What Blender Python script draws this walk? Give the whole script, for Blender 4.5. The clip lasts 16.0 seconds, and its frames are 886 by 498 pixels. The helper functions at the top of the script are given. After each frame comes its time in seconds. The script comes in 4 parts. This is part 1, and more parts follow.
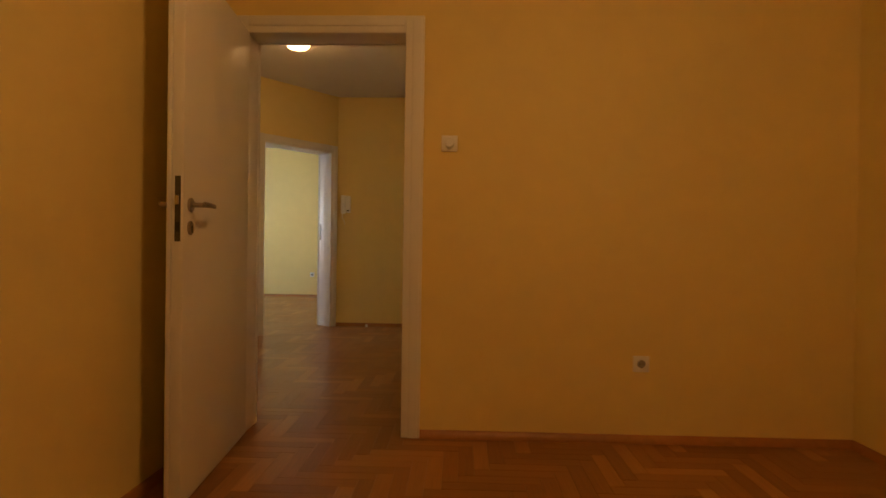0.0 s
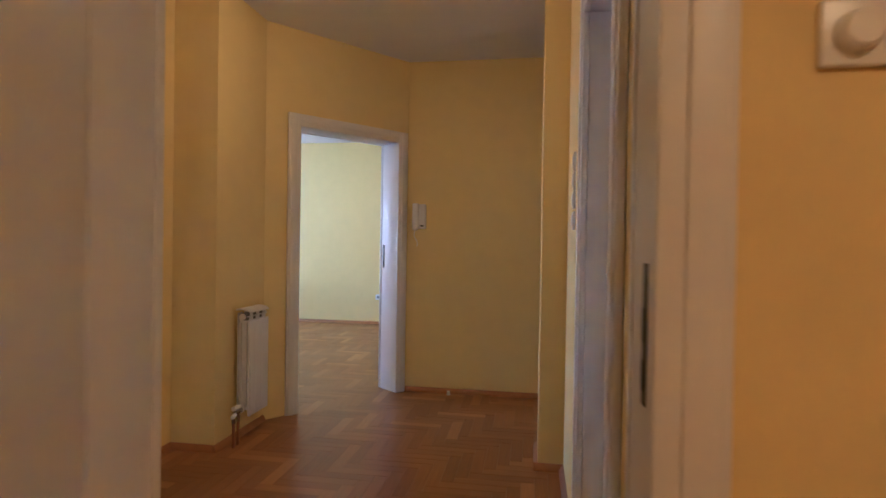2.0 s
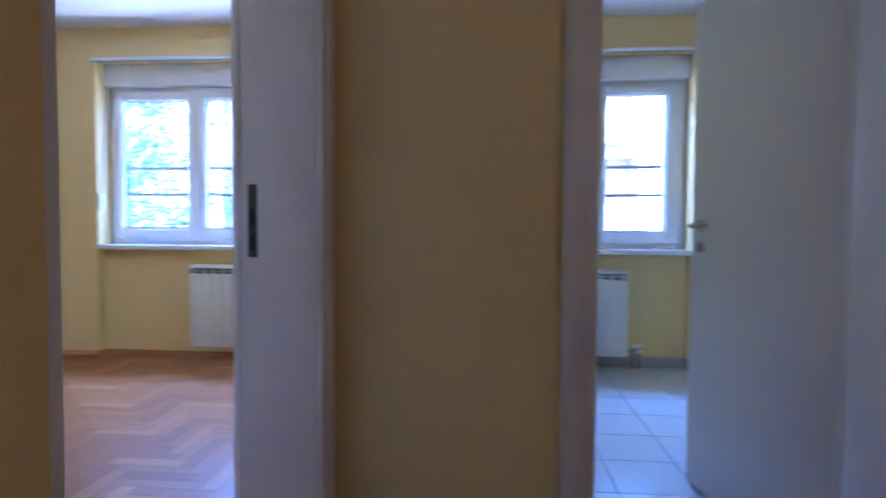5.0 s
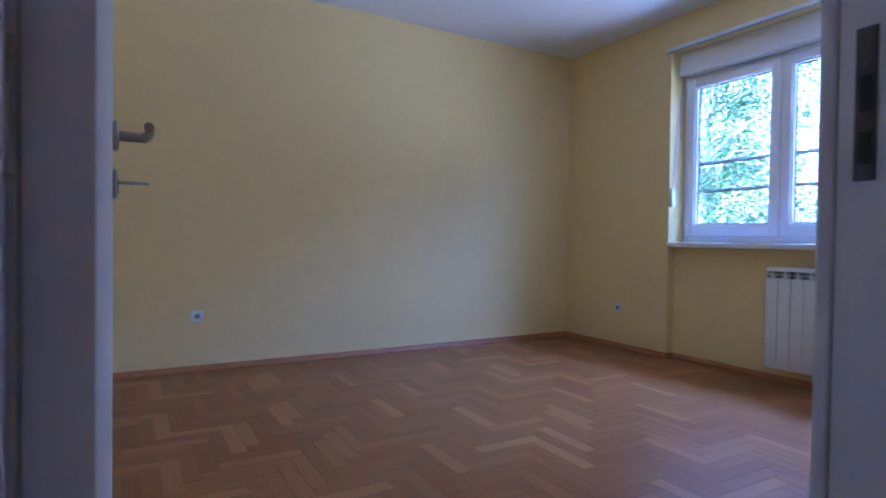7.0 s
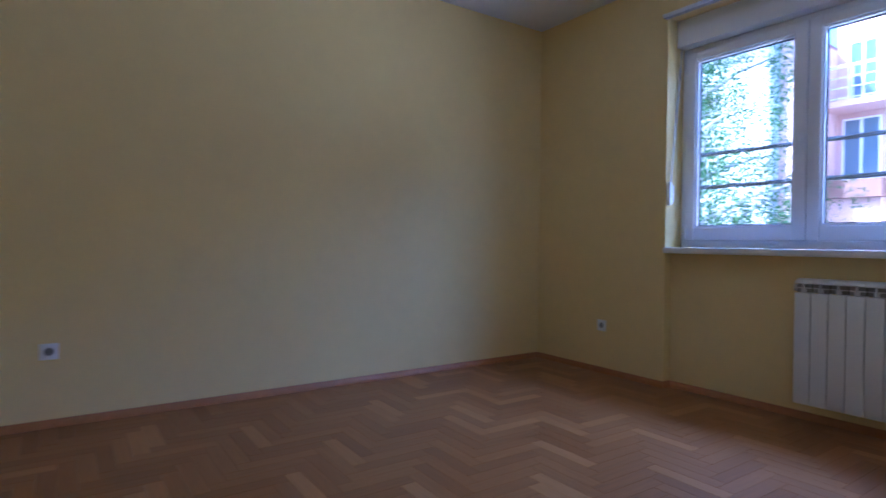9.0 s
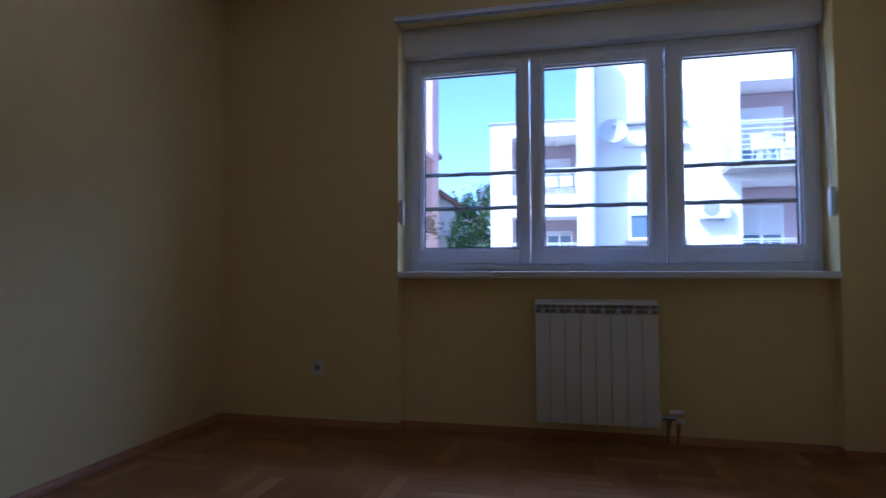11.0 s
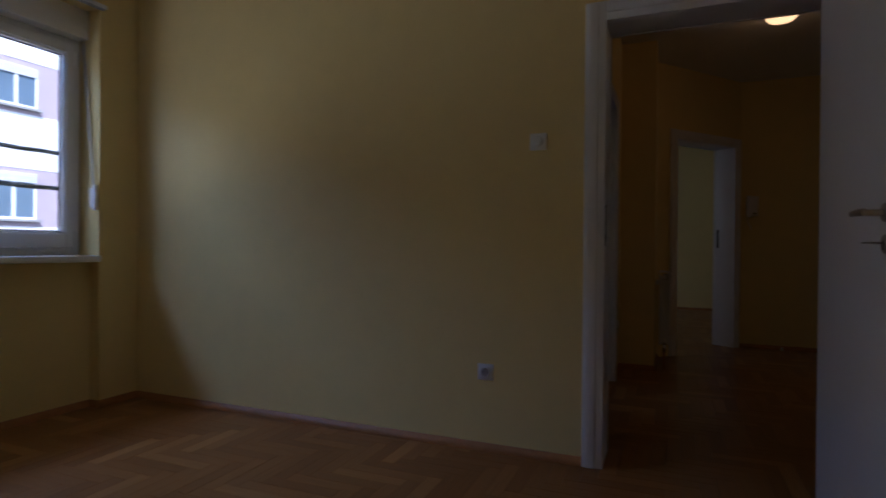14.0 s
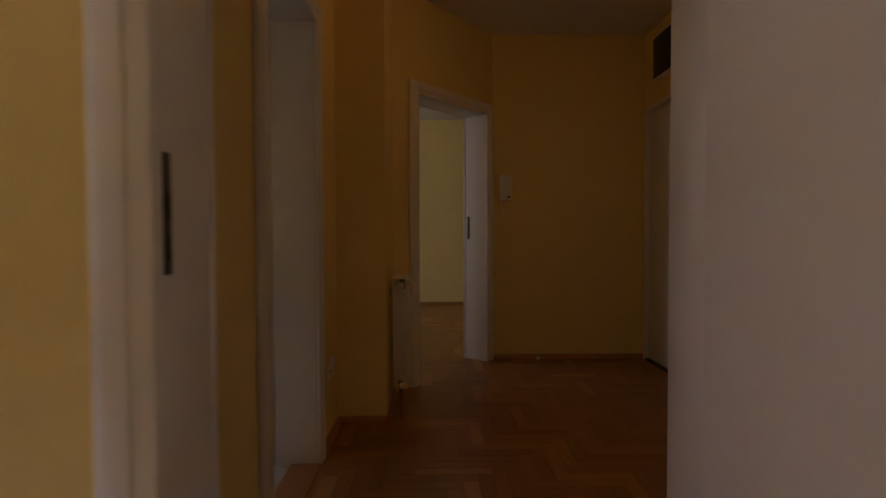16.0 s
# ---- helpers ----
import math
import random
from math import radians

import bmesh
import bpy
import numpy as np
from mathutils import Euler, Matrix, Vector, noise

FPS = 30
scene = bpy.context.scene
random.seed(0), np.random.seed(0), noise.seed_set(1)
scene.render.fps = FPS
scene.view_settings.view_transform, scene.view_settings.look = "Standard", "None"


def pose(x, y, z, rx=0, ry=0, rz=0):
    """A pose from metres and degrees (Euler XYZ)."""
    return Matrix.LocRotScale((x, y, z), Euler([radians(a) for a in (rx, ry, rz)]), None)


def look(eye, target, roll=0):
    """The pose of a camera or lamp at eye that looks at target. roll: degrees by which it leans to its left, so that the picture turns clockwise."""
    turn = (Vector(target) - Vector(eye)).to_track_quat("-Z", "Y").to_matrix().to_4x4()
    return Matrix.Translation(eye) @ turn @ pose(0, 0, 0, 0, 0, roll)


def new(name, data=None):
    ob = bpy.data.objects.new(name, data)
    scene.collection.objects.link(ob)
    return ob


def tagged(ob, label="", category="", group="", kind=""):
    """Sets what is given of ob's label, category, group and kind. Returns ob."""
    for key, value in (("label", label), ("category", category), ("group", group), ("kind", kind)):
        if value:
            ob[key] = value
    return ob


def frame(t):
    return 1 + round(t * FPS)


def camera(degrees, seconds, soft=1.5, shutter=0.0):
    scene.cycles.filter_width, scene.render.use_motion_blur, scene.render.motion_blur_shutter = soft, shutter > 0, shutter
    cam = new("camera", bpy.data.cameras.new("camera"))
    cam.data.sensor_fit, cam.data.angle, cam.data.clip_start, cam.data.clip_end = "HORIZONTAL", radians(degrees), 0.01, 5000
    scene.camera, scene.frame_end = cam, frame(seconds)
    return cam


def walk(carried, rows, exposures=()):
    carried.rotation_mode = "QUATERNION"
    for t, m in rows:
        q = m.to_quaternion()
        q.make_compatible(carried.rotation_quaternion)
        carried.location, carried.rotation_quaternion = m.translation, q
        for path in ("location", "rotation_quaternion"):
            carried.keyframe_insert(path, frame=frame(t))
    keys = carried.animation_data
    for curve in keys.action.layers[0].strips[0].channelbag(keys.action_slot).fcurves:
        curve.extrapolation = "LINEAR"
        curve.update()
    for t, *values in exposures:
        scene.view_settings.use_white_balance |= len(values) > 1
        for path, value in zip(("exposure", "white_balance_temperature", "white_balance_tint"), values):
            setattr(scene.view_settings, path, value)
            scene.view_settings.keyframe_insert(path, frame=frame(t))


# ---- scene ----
cam = camera(77.1, 16.0, 1.5, 0.35)
PATH = [
    (0, (0.751, -0.523, 0.964), (0.689, 1.476, 0.951), 0.8),
    (0.5, (0.646, -0.051, 1.006), (0.484, 1.942, 0.992), 1.1),
    (1, (0.521, 0.526, 1.149), (0.263, 2.51, 1.129), 1.3),
    (1.5, (0.423, 1.045, 1.21), (0.157, 3.027, 1.192), 1.2),
    (2, (0.319, 1.528, 1.218), (0.0, 3.502, 1.196), 0.9),
    (2.5, (0.22, 1.947, 1.141), (-0.168, 3.909, 1.122), 1.0),
    (3, (0.163, 2.268, 1.025), (-0.527, 4.145, 1.013), 0.5),
    (3.5, (0.048, 2.473, 0.963), (-1.146, 4.078, 0.952), 0.5),
    (4, (-0.055, 2.636, 0.988), (-1.639, 3.856, 0.95), 1.1),
    (4.5, (-0.045, 2.79, 1.06), (-1.962, 3.354, 0.992), 0.4),
    (5, (-0.212, 2.847, 1.087), (-2.204, 2.683, 1.009), 0.4),
    (7.5, (-1.0, 2.49, 0.905), (-1.823, 0.668, 0.887), 0.56),
    (8, (-1.184, 2.37, 0.904), (-1.961, 0.528, 0.895), 0.3),
    (8.5, (-1.221, 2.066, 0.878), (-2.078, 0.259, 0.876), 0.4),
    (9, (-1.292, 1.806, 0.937), (-2.426, 0.159, 0.914), 0.7),
    (9.5, (-1.372, 1.453, 0.895), (-2.822, 0.074, 0.903), 0.7),
    (12, (-1.418, 0.129, 0.982), (-3.371, 0.559, 1.014), 0.1),
    (12.5, (-1.343, -0.145, 1.099), (-3.089, 0.829, 1.083), 0.8),
    (13, (-1.369, -0.429, 1.073), (-2.747, 1.021, 1.065), 0.7),
    (13.5, (-1.346, -0.501, 1.059), (-2.4, 1.198, 1.049), 0.6),
    (14, (-1.335, -0.4, 0.999), (-2.098, 1.449, 0.989), 0.5),
    (14.5, (-1.321, -0.047, 0.969), (-1.82, 1.89, 0.958), -0.2),
    (15, (-1.349, 0.409, 0.979), (-1.67, 2.382, 0.958), -0.2),
    (15.5, (-1.291, 0.884, 1.008), (-1.399, 2.881, 0.978), 0.1),
    (16, (-1.207, 1.358, 1.071), (-1.168, 3.356, 1.008), -0.2),
]
EXPOSURES = [(t, stops, kelvin, tint) for t, stops, kelvin, tint in (
    (0, 4.4, 7000, 17), (0.5, 4.65, 5500, 18), (1.0, 4.78, 5000, 18), (1.5, 4.92, 4850, 19), (2.5, 5.05, 4750, 24), (3.0, 4.9, 4700, 26), (3.5, 4.65, 4550, 27),
    (4, 4.4, 4400, 28), (5, 4.05, 3950, 25), (7.5, 3.1, 3900, 27), (8, 2.95, 3950, 27), (9, 2.7, 4100, 26), (9.7, 2.3, 4200, 25),
    (11.8, 1.0, 4500, 24), (12.5, 0.85, 4600, 23), (13.5, 0.85, 4750, 22), (14.0, 1.1, 5100, 22), (14.5, 1.5, 5600, 23), (15.3, 2.4, 6400, 27), (16, 2.7, 7200, 30))]
walk(cam, [(t, look(eye, target, roll)) for t, eye, target, roll in PATH], EXPOSURES)

# ---- world, sun, lights ----
world = bpy.data.worlds.new("sky")
scene.world = world
world.use_nodes = True
wn = world.node_tree
sky = wn.nodes.new("ShaderNodeTexSky")
sky.sky_type = "NISHITA"
sky.sun_disc = False
sky.sun_elevation = radians(48)
sky.sun_rotation = radians(125)
sky.air_density, sky.dust_density = 1.0, 2.0   # a slightly hazy summer sky
wn.links.new(sky.outputs[0], wn.nodes["Background"].inputs[0])
wn.nodes["Background"].inputs[1].default_value = 0.15

sun_data = bpy.data.lights.new("sun", "SUN")
sun_data.energy, sun_data.angle, sun_data.color = 2.8, radians(0.5), (1.0, 0.95, 0.88)
sun = new("sun", sun_data)
sun.matrix_world = look((20, -16, 24), (0, 0, 0))


def area_lamp(name, eye, target, sx, sy, watts, colour):
    d = bpy.data.lights.new(name, "AREA")
    d.shape, d.size, d.size_y, d.energy, d.color = "RECTANGLE", sx, sy, watts, colour
    o = new(name, d)
    o.matrix_world = look(eye, target)
    return o


# added area lamp in the far room's window opening, standing in for daylight
area_lamp("far_room_sky_fill", (-4.62, 7.6, 1.6), (0, 7.6, 1.4), 2.0, 1.3, 1.8, (0.66, 0.82, 1.0))
# added fill lamps for the upper sky, above the heads of the two window openings
area_lamp("bedroom_sky_fill", (-5.9, 0.78, 2.88), (-3.2, 0.78, 0.9), 4.6, 0.6, 34.0, (0.47, 0.65, 1.0))
area_lamp("kitchen_sky_fill", (-5.9, 3.66, 2.88), (-3.2, 3.66, 0.9), 1.5, 0.6, 3.5, (0.52, 0.68, 1.0))
# added fill lamps below the same openings, imitating bounce from the sunlit street
area_lamp("bedroom_bounce_fill", (-6.1, 0.78, 0.55), (-3.0, 0.78, 2.0), 4.2, 0.6, 18.0, (1.0, 0.93, 0.78))
area_lamp("kitchen_bounce_fill", (-6.1, 3.66, 0.55), (-3.0, 3.66, 2.0), 1.5, 0.6, 1.5, (1.0, 0.93, 0.78))

# ---- materials ----


def material(name, base, rough=0.5, metal=0.0, grain=0.0, scale=20.0, bump=0.0, bump_scale=60.0, spec=0.5, coat=0.0):
    """A painted, plastered or metal surface with soft blotches at two scales and fine relief."""
    m = bpy.data.materials.new(name)
    m.use_nodes = True
    nt = m.node_tree
    b = nt.nodes["Principled BSDF"]
    b.inputs["Roughness"].default_value, b.inputs["Metallic"].default_value = rough, metal
    b.inputs["Specular IOR Level"].default_value = spec
    b.inputs["Coat Weight"].default_value = coat
    b.inputs["Base Color"].default_value = (*base, 1)
    tc = nt.nodes.new("ShaderNodeTexCoord")
    if grain:
        n1, n2 = nt.nodes.new("ShaderNodeTexNoise"), nt.nodes.new("ShaderNodeTexNoise")
        n1.inputs["Scale"].default_value, n2.inputs["Scale"].default_value = scale, scale / 14
        n1.inputs["Detail"].default_value, n2.inputs["Detail"].default_value = 4, 3
        mix = nt.nodes.new("ShaderNodeMath")
        mix.operation = "ADD"
        ramp = nt.nodes.new("ShaderNodeMapRange")
        ramp.inputs["From Min"].default_value, ramp.inputs["From Max"].default_value = 0.6, 1.4
        ramp.inputs["To Min"].default_value, ramp.inputs["To Max"].default_value = 1 - grain, 1 + grain
        mul = nt.nodes.new("ShaderNodeMixRGB")
        mul.blend_type = "MULTIPLY"
        mul.inputs[0].default_value = 1
        mul.inputs[1].default_value = (*base, 1)
        for n in (n1, n2):
            nt.links.new(tc.outputs["Object"], n.inputs["Vector"])
        nt.links.new(n1.outputs["Fac"], mix.inputs[0])
        nt.links.new(n2.outputs["Fac"], mix.inputs[1])
        nt.links.new(mix.outputs[0], ramp.inputs["Value"])
        nt.links.new(ramp.outputs[0], mul.inputs[2])
        nt.links.new(mul.outputs[0], b.inputs["Base Color"])
    if bump:
        nb = nt.nodes.new("ShaderNodeTexNoise")
        nb.inputs["Scale"].default_value, nb.inputs["Detail"].default_value = bump_scale, 5
        bn = nt.nodes.new("ShaderNodeBump")
        bn.inputs["Strength"].default_value, bn.inputs["Distance"].default_value = bump, 0.002
        nt.links.new(tc.outputs["Object"], nb.inputs["Vector"])
        nt.links.new(nb.outputs["Fac"], bn.inputs["Height"])
        nt.links.new(bn.outputs[0], b.inputs["Normal"])
    return m


def parquet(name, per_island):
    """Lacquered oak strip: one tint for each strip, grain along its length in both plank directions."""
    m = bpy.data.materials.new(name)
    m.use_nodes = True
    nt = m.node_tree
    b = nt.nodes["Principled BSDF"]
    if per_island:
        rnd = nt.nodes.new("ShaderNodeNewGeometry").outputs["Random Per Island"]
    else:
        rnd = nt.nodes.new("ShaderNodeObjectInfo").outputs["Random"]
    tc = nt.nodes.new("ShaderNodeTexCoord")
    ramp = nt.nodes.new("ShaderNodeValToRGB")
    ramp.color_ramp.elements[0].color = (0.25, 0.099, 0.026, 1)
    ramp.color_ramp.elements[1].color = (0.45, 0.22, 0.07, 1)
    mid = ramp.color_ramp.elements.new(0.8)
    mid.color = (0.335, 0.146, 0.041, 1)
    nt.links.new(rnd, ramp.inputs[0])
    shift = nt.nodes.new("ShaderNodeVectorMath")
    shift.operation = "ADD"
    comb = nt.nodes.new("ShaderNodeCombineXYZ")
    big = nt.nodes.new("ShaderNodeMath")
    big.operation = "MULTIPLY"
    big.inputs[1].default_value = 37.0
    nt.links.new(rnd, big.inputs[0])
    nt.links.new(big.outputs[0], comb.inputs[2])
    nt.links.new(tc.outputs["UV"], shift.inputs[0])
    nt.links.new(comb.outputs[0], shift.inputs[1])
    mp = nt.nodes.new("ShaderNodeMapping")
    mp.inputs["Scale"].default_value = (5, 110, 1)
    nt.links.new(shift.outputs[0], mp.inputs["Vector"])
    gr = nt.nodes.new("ShaderNodeTexNoise")
    gr.inputs["Scale"].default_value, gr.inputs["Detail"].default_value, gr.inputs["Distortion"].default_value = 1.0, 5, 0.6
    nt.links.new(mp.outputs[0], gr.inputs["Vector"])
    rg = nt.nodes.new("ShaderNodeMapRange")
    rg.inputs["To Min"].default_value, rg.inputs["To Max"].default_value = 0.72, 1.24
    nt.links.new(gr.outputs["Fac"], rg.inputs["Value"])
    mul = nt.nodes.new("ShaderNodeMixRGB")
    mul.blend_type = "MULTIPLY"
    mul.inputs[0].default_value = 1
    nt.links.new(ramp.outputs[0], mul.inputs[1])
    nt.links.new(rg.outputs[0], mul.inputs[2])
    nt.links.new(mul.outputs[0], b.inputs["Base Color"])
    wear = nt.nodes.new("ShaderNodeTexNoise")
    wear.inputs["Scale"].default_value, wear.inputs["Detail"].default_value = 1.7, 4
    geo = nt.nodes.new("ShaderNodeNewGeometry")
    nt.links.new(geo.outputs["Position"], wear.inputs["Vector"])
    rr = nt.nodes.new("ShaderNodeMapRange")
    rr.inputs["To Min"].default_value, rr.inputs["To Max"].default_value = 0.24, 0.38
    nt.links.new(wear.outputs["Fac"], rr.inputs["Value"])
    nt.links.new(rr.outputs[0], b.inputs["Roughness"])
    b.inputs["Specular IOR Level"].default_value = 0.26
    bn = nt.nodes.new("ShaderNodeBump")
    bn.inputs["Strength"].default_value, bn.inputs["Distance"].default_value = 0.12, 0.001
    nt.links.new(gr.outputs["Fac"], bn.inputs["Height"])
    nt.links.new(bn.outputs[0], b.inputs["Normal"])
    return m


def glass_material(name, tint=(0.94, 0.97, 0.97), ior=1.45):
    m = bpy.data.materials.new(name)
    m.use_nodes = True
    nt = m.node_tree
    nt.nodes.remove(nt.nodes["Principled BSDF"])
    tr, gl = nt.nodes.new("ShaderNodeBsdfTransparent"), nt.nodes.new("ShaderNodeBsdfGlossy")
    tr.inputs[0].default_value = (*tint, 1)
    gl.inputs["Roughness"].default_value = 0.01
    fr, mx = nt.nodes.new("ShaderNodeFresnel"), nt.nodes.new("ShaderNodeMixShader")
    fr.inputs[0].default_value = ior
    nt.links.new(fr.outputs[0], mx.inputs[0])
    nt.links.new(tr.outputs[0], mx.inputs[1])
    nt.links.new(gl.outputs[0], mx.inputs[2])
    nt.links.new(mx.outputs[0], nt.nodes["Material Output"].inputs[0])
    return m


def glow(name, colour, strength):
    m = bpy.data.materials.new(name)
    m.use_nodes = True
    b = m.node_tree.nodes["Principled BSDF"]
    b.inputs["Base Color"].default_value = (0.9, 0.88, 0.82, 1)
    b.inputs["Emission Color"].default_value = (*colour, 1)
    b.inputs["Emission Strength"].default_value = strength
    return m


YELLOW = material("yellow_wall_paint", (0.84, 0.672, 0.285), 0.75, grain=0.03, scale=9, bump=0.12, bump_scale=220, spec=0.25)
CEILING = material("white_ceiling_paint", (0.80, 0.79, 0.77), 0.85, grain=0.02, scale=7, bump=0.1, bump_scale=200, spec=0.2)
WHITE_DOOR = material("white_door_lacquer", (0.78, 0.765, 0.75), 0.48, grain=0.02, scale=5, bump=0.04, bump_scale=90)
WHITE_TRIM = material("white_trim_lacquer", (0.80, 0.785, 0.77), 0.38, grain=0.025, scale=12, bump=0.05, bump_scale=120)
PVC = material("white_window_plastic", (0.86, 0.865, 0.88), 0.3, grain=0.015, scale=8)
RAD_WHITE = material("white_radiator_enamel", (0.80, 0.80, 0.79), 0.3, grain=0.015, scale=15)
# plain grey for tracks and fan guard, and painted shade in slots and wells
RAD_GAP = material("grey_gap_shade_and_guard", (0.30, 0.30, 0.30), 0.6, grain=0.1, scale=30)
PLASTIC = material("white_switch_plastic", (0.86, 0.86, 0.86), 0.3, grain=0.01, scale=30)
DARK = material("black_plastic", (0.02, 0.02, 0.02), 0.5, grain=0.15, scale=40)
NICKEL = material("brushed_nickel", (0.42, 0.37, 0.31), 0.32, 1.0, grain=0.08, scale=90)
STEEL = material("dark_lock_steel", (0.13, 0.12, 0.11), 0.4, 1.0, grain=0.15, scale=80)
COPPER = material("copper_pipe", (0.45, 0.22, 0.13), 0.4, 1.0, grain=0.15, scale=60)
CHROME = material("chrome_valve", (0.55, 0.55, 0.55), 0.22, 1.0, grain=0.06, scale=80)
SKIRT = material("oak_skirting", (0.38, 0.165, 0.05), 0.45, grain=0.16, scale=26, bump=0.1, bump_scale=60)
PARQUET = parquet("oak_parquet_strip", False)
PARQUET_FIELD = parquet("oak_parquet_field", True)
SUBFLOOR = material("dark_joint_filler", (0.05, 0.025, 0.012), 0.8, grain=0.2, scale=30)
TILE = material("pale_grey_floor_tile", (0.66, 0.68, 0.70), 0.16, grain=0.05, scale=14, bump=0.02, bump_scale=40)
GROUT = material("grey_tile_grout", (0.30, 0.30, 0.30), 0.9, grain=0.15, scale=60)
SKIRT_TILE = material("grey_skirting_tile", (0.5, 0.5, 0.5), 0.25, grain=0.06, scale=18)
GLASS = glass_material("window_glass")
LAMP_GLASS = glow("lit_opal_glass", (1.0, 0.58, 0.22), 2.5)
HALL_GLASS = glow("dimly_lit_opal_glass", (1.0, 0.56, 0.21), 0.76)
BRASS = material("aged_brass", (0.33, 0.26, 0.14), 0.35, 1.0, grain=0.1, scale=70)
CABLE = material("black_cable_rubber", (0.025, 0.027, 0.03), 0.5, grain=0.2, scale=40)
SHUTTER_STRAP = material("grey_shutter_strap", (0.42, 0.42, 0.42), 0.8, grain=0.1, scale=120)
CONCRETE = material("grey_concrete", (0.34, 0.33, 0.31), 0.85, grain=0.15, scale=6, bump=0.3, bump_scale=30)
FACADE_WHITE = material("white_facade_render", (0.84, 0.82, 0.79), 0.9, grain=0.05, scale=4, bump=0.3, bump_scale=60)
FACADE_GREY = material("grey_facade_render", (0.46, 0.47, 0.50), 0.9, grain=0.05, scale=4, bump=0.3, bump_scale=60)
FACADE_PINK = material("pink_facade_render", (0.60, 0.40, 0.35), 0.9, grain=0.07, scale=4, bump=0.3, bump_scale=60)
# mauve paint, its tone lowered to put shade into the balcony recesses
FACADE_MAUVE = material("mauve_facade_render", (0.46, 0.37, 0.39), 0.9, grain=0.06, scale=4, bump=0.3, bump_scale=60)
RAIL_METAL = material("pale_painted_rail", (0.62, 0.62, 0.60), 0.4, 0.3, grain=0.06, scale=30)
ZINC = material("zinc_downpipe", (0.40, 0.42, 0.44), 0.45, 0.8, grain=0.12, scale=30)
ROLLER = material("pale_roller_shutter", (0.66, 0.66, 0.65), 0.6, grain=0.04, scale=20)
DARK_GLASS = material("dark_facade_glass", (0.13, 0.18, 0.23), 0.08, grain=0.2, scale=3)
ROOF_TILE = material("brown_roof_tile", (0.22, 0.12, 0.09), 0.85, grain=0.2, scale=14, bump=0.4, bump_scale=30)
BARK = material("pale_birch_bark", (0.45, 0.42, 0.38), 0.9, grain=0.4, scale=14, bump=0.5, bump_scale=40)
LEAF = material("birch_leaf", (0.085, 0.16, 0.055), 0.7, grain=0.35, scale=2.5, spec=0.1)
ASPHALT = material("asphalt", (0.16, 0.155, 0.15), 0.9, grain=0.2, scale=30, bump=0.4, bump_scale=90)

# ---- building helpers ----


def box(bm, x0, x1, y0, y1, z0, z1, bevel=0.0, segments=2):
    """Adds a box to bm, with rounded edges where bevel is given."""
    ret = bmesh.ops.create_cube(bm, size=1.0)
    vs = ret["verts"]
    for v in vs:
        v.co = Vector(((x0 + x1) / 2 + v.co.x * (x1 - x0), (y0 + y1) / 2 + v.co.y * (y1 - y0), (z0 + z1) / 2 + v.co.z * (z1 - z0)))
    if bevel:
        es = list({e for v in vs for e in v.link_edges})
        bmesh.ops.bevel(bm, geom=es, offset=bevel, segments=segments, profile=0.5, affect="EDGES")
    return bm


def boxed(*boxes, bevel=0.0, segments=2):
    bm = bmesh.new()
    for b in boxes:
        box(bm, *b, bevel=bevel, segments=segments)
    return bm


def rod(bm, a, b, r, seg=12, r2=None):
    """Adds a round bar from a to b."""
    a, b = Vector(a), Vector(b)
    d = b - a
    m = Matrix.Translation((a + b) / 2) @ d.to_track_quat("Z", "Y").to_matrix().to_4x4()
    bmesh.ops.create_cone(bm, cap_ends=True, segments=seg, radius1=r, radius2=r if r2 is None else r2, depth=d.length, matrix=m)
    return bm


def lathe(bm, profile, m=Matrix.Identity(4), seg=32):
    """Turns a profile of (radius, height) pairs round the z axis of m."""
    rings = []
    for r, z in profile:
        rings.append([bm.verts.new(m @ Vector((r * math.cos(2 * math.pi * k / seg), r * math.sin(2 * math.pi * k / seg), z))) for k in range(seg)])
    for lo, hi in zip(rings, rings[1:]):
        for k in range(seg):
            bm.faces.new((lo[k], lo[(k + 1) % seg], hi[(k + 1) % seg], hi[k]))
    bm.faces.new(list(reversed(rings[0])))
    bm.faces.new(rings[-1])
    return bm


def smooth(ob, degrees=35):
    for p in ob.data.polygons:
        p.use_smooth = True
    ob.data.set_sharp_from_angle(angle=radians(degrees))
    return ob


def mesh_of(name, bm, mat, soft=True):
    bmesh.ops.recalc_face_normals(bm, faces=bm.faces)
    me = bpy.data.meshes.new(name)
    bm.to_mesh(me)
    bm.free()
    me.materials.append(mat)
    return me


def solid(name, bm, mat, label="", category="", kind="", group=""):
    """A top-level thing that is one mesh."""
    return tagged(smooth(new(name, mesh_of(name, bm, mat))), label, category, group, kind)


def part(name, bm, mat, parent, label=""):
    """One mesh under a thing or a part."""
    o = smooth(new(name, mesh_of(name, bm, mat)))
    o.parent = parent
    if label:
        o["label"] = label
    return o


def thing(name, label, category, m=None, group="", kind=""):
    o = new(name)
    o.empty_display_size = 0.1
    if m is not None:
        o.matrix_world = m
    return tagged(o, label, category, group, kind)


def structure(name, bm, mat, label, category="wall"):
    return solid(name, bm, mat, label, category, "structure")


# ---- the plan, in metres ----
H = 2.69                     # ceiling
WEST, NOOK, OUT = -4.57, -4.645, -4.90   # window wall: face, recess under the windows, outside
SOUTH, DIV, DIV_A, HALL_S = -1.55, 2.20, 2.26, 2.40  # bedroom's far wall, door wall's two faces
KIT, NICHE = -1.74, -1.465
ICOM = 5.985
EAST_A, BATH, ENTRY = 2.69, 0.50, 0.56
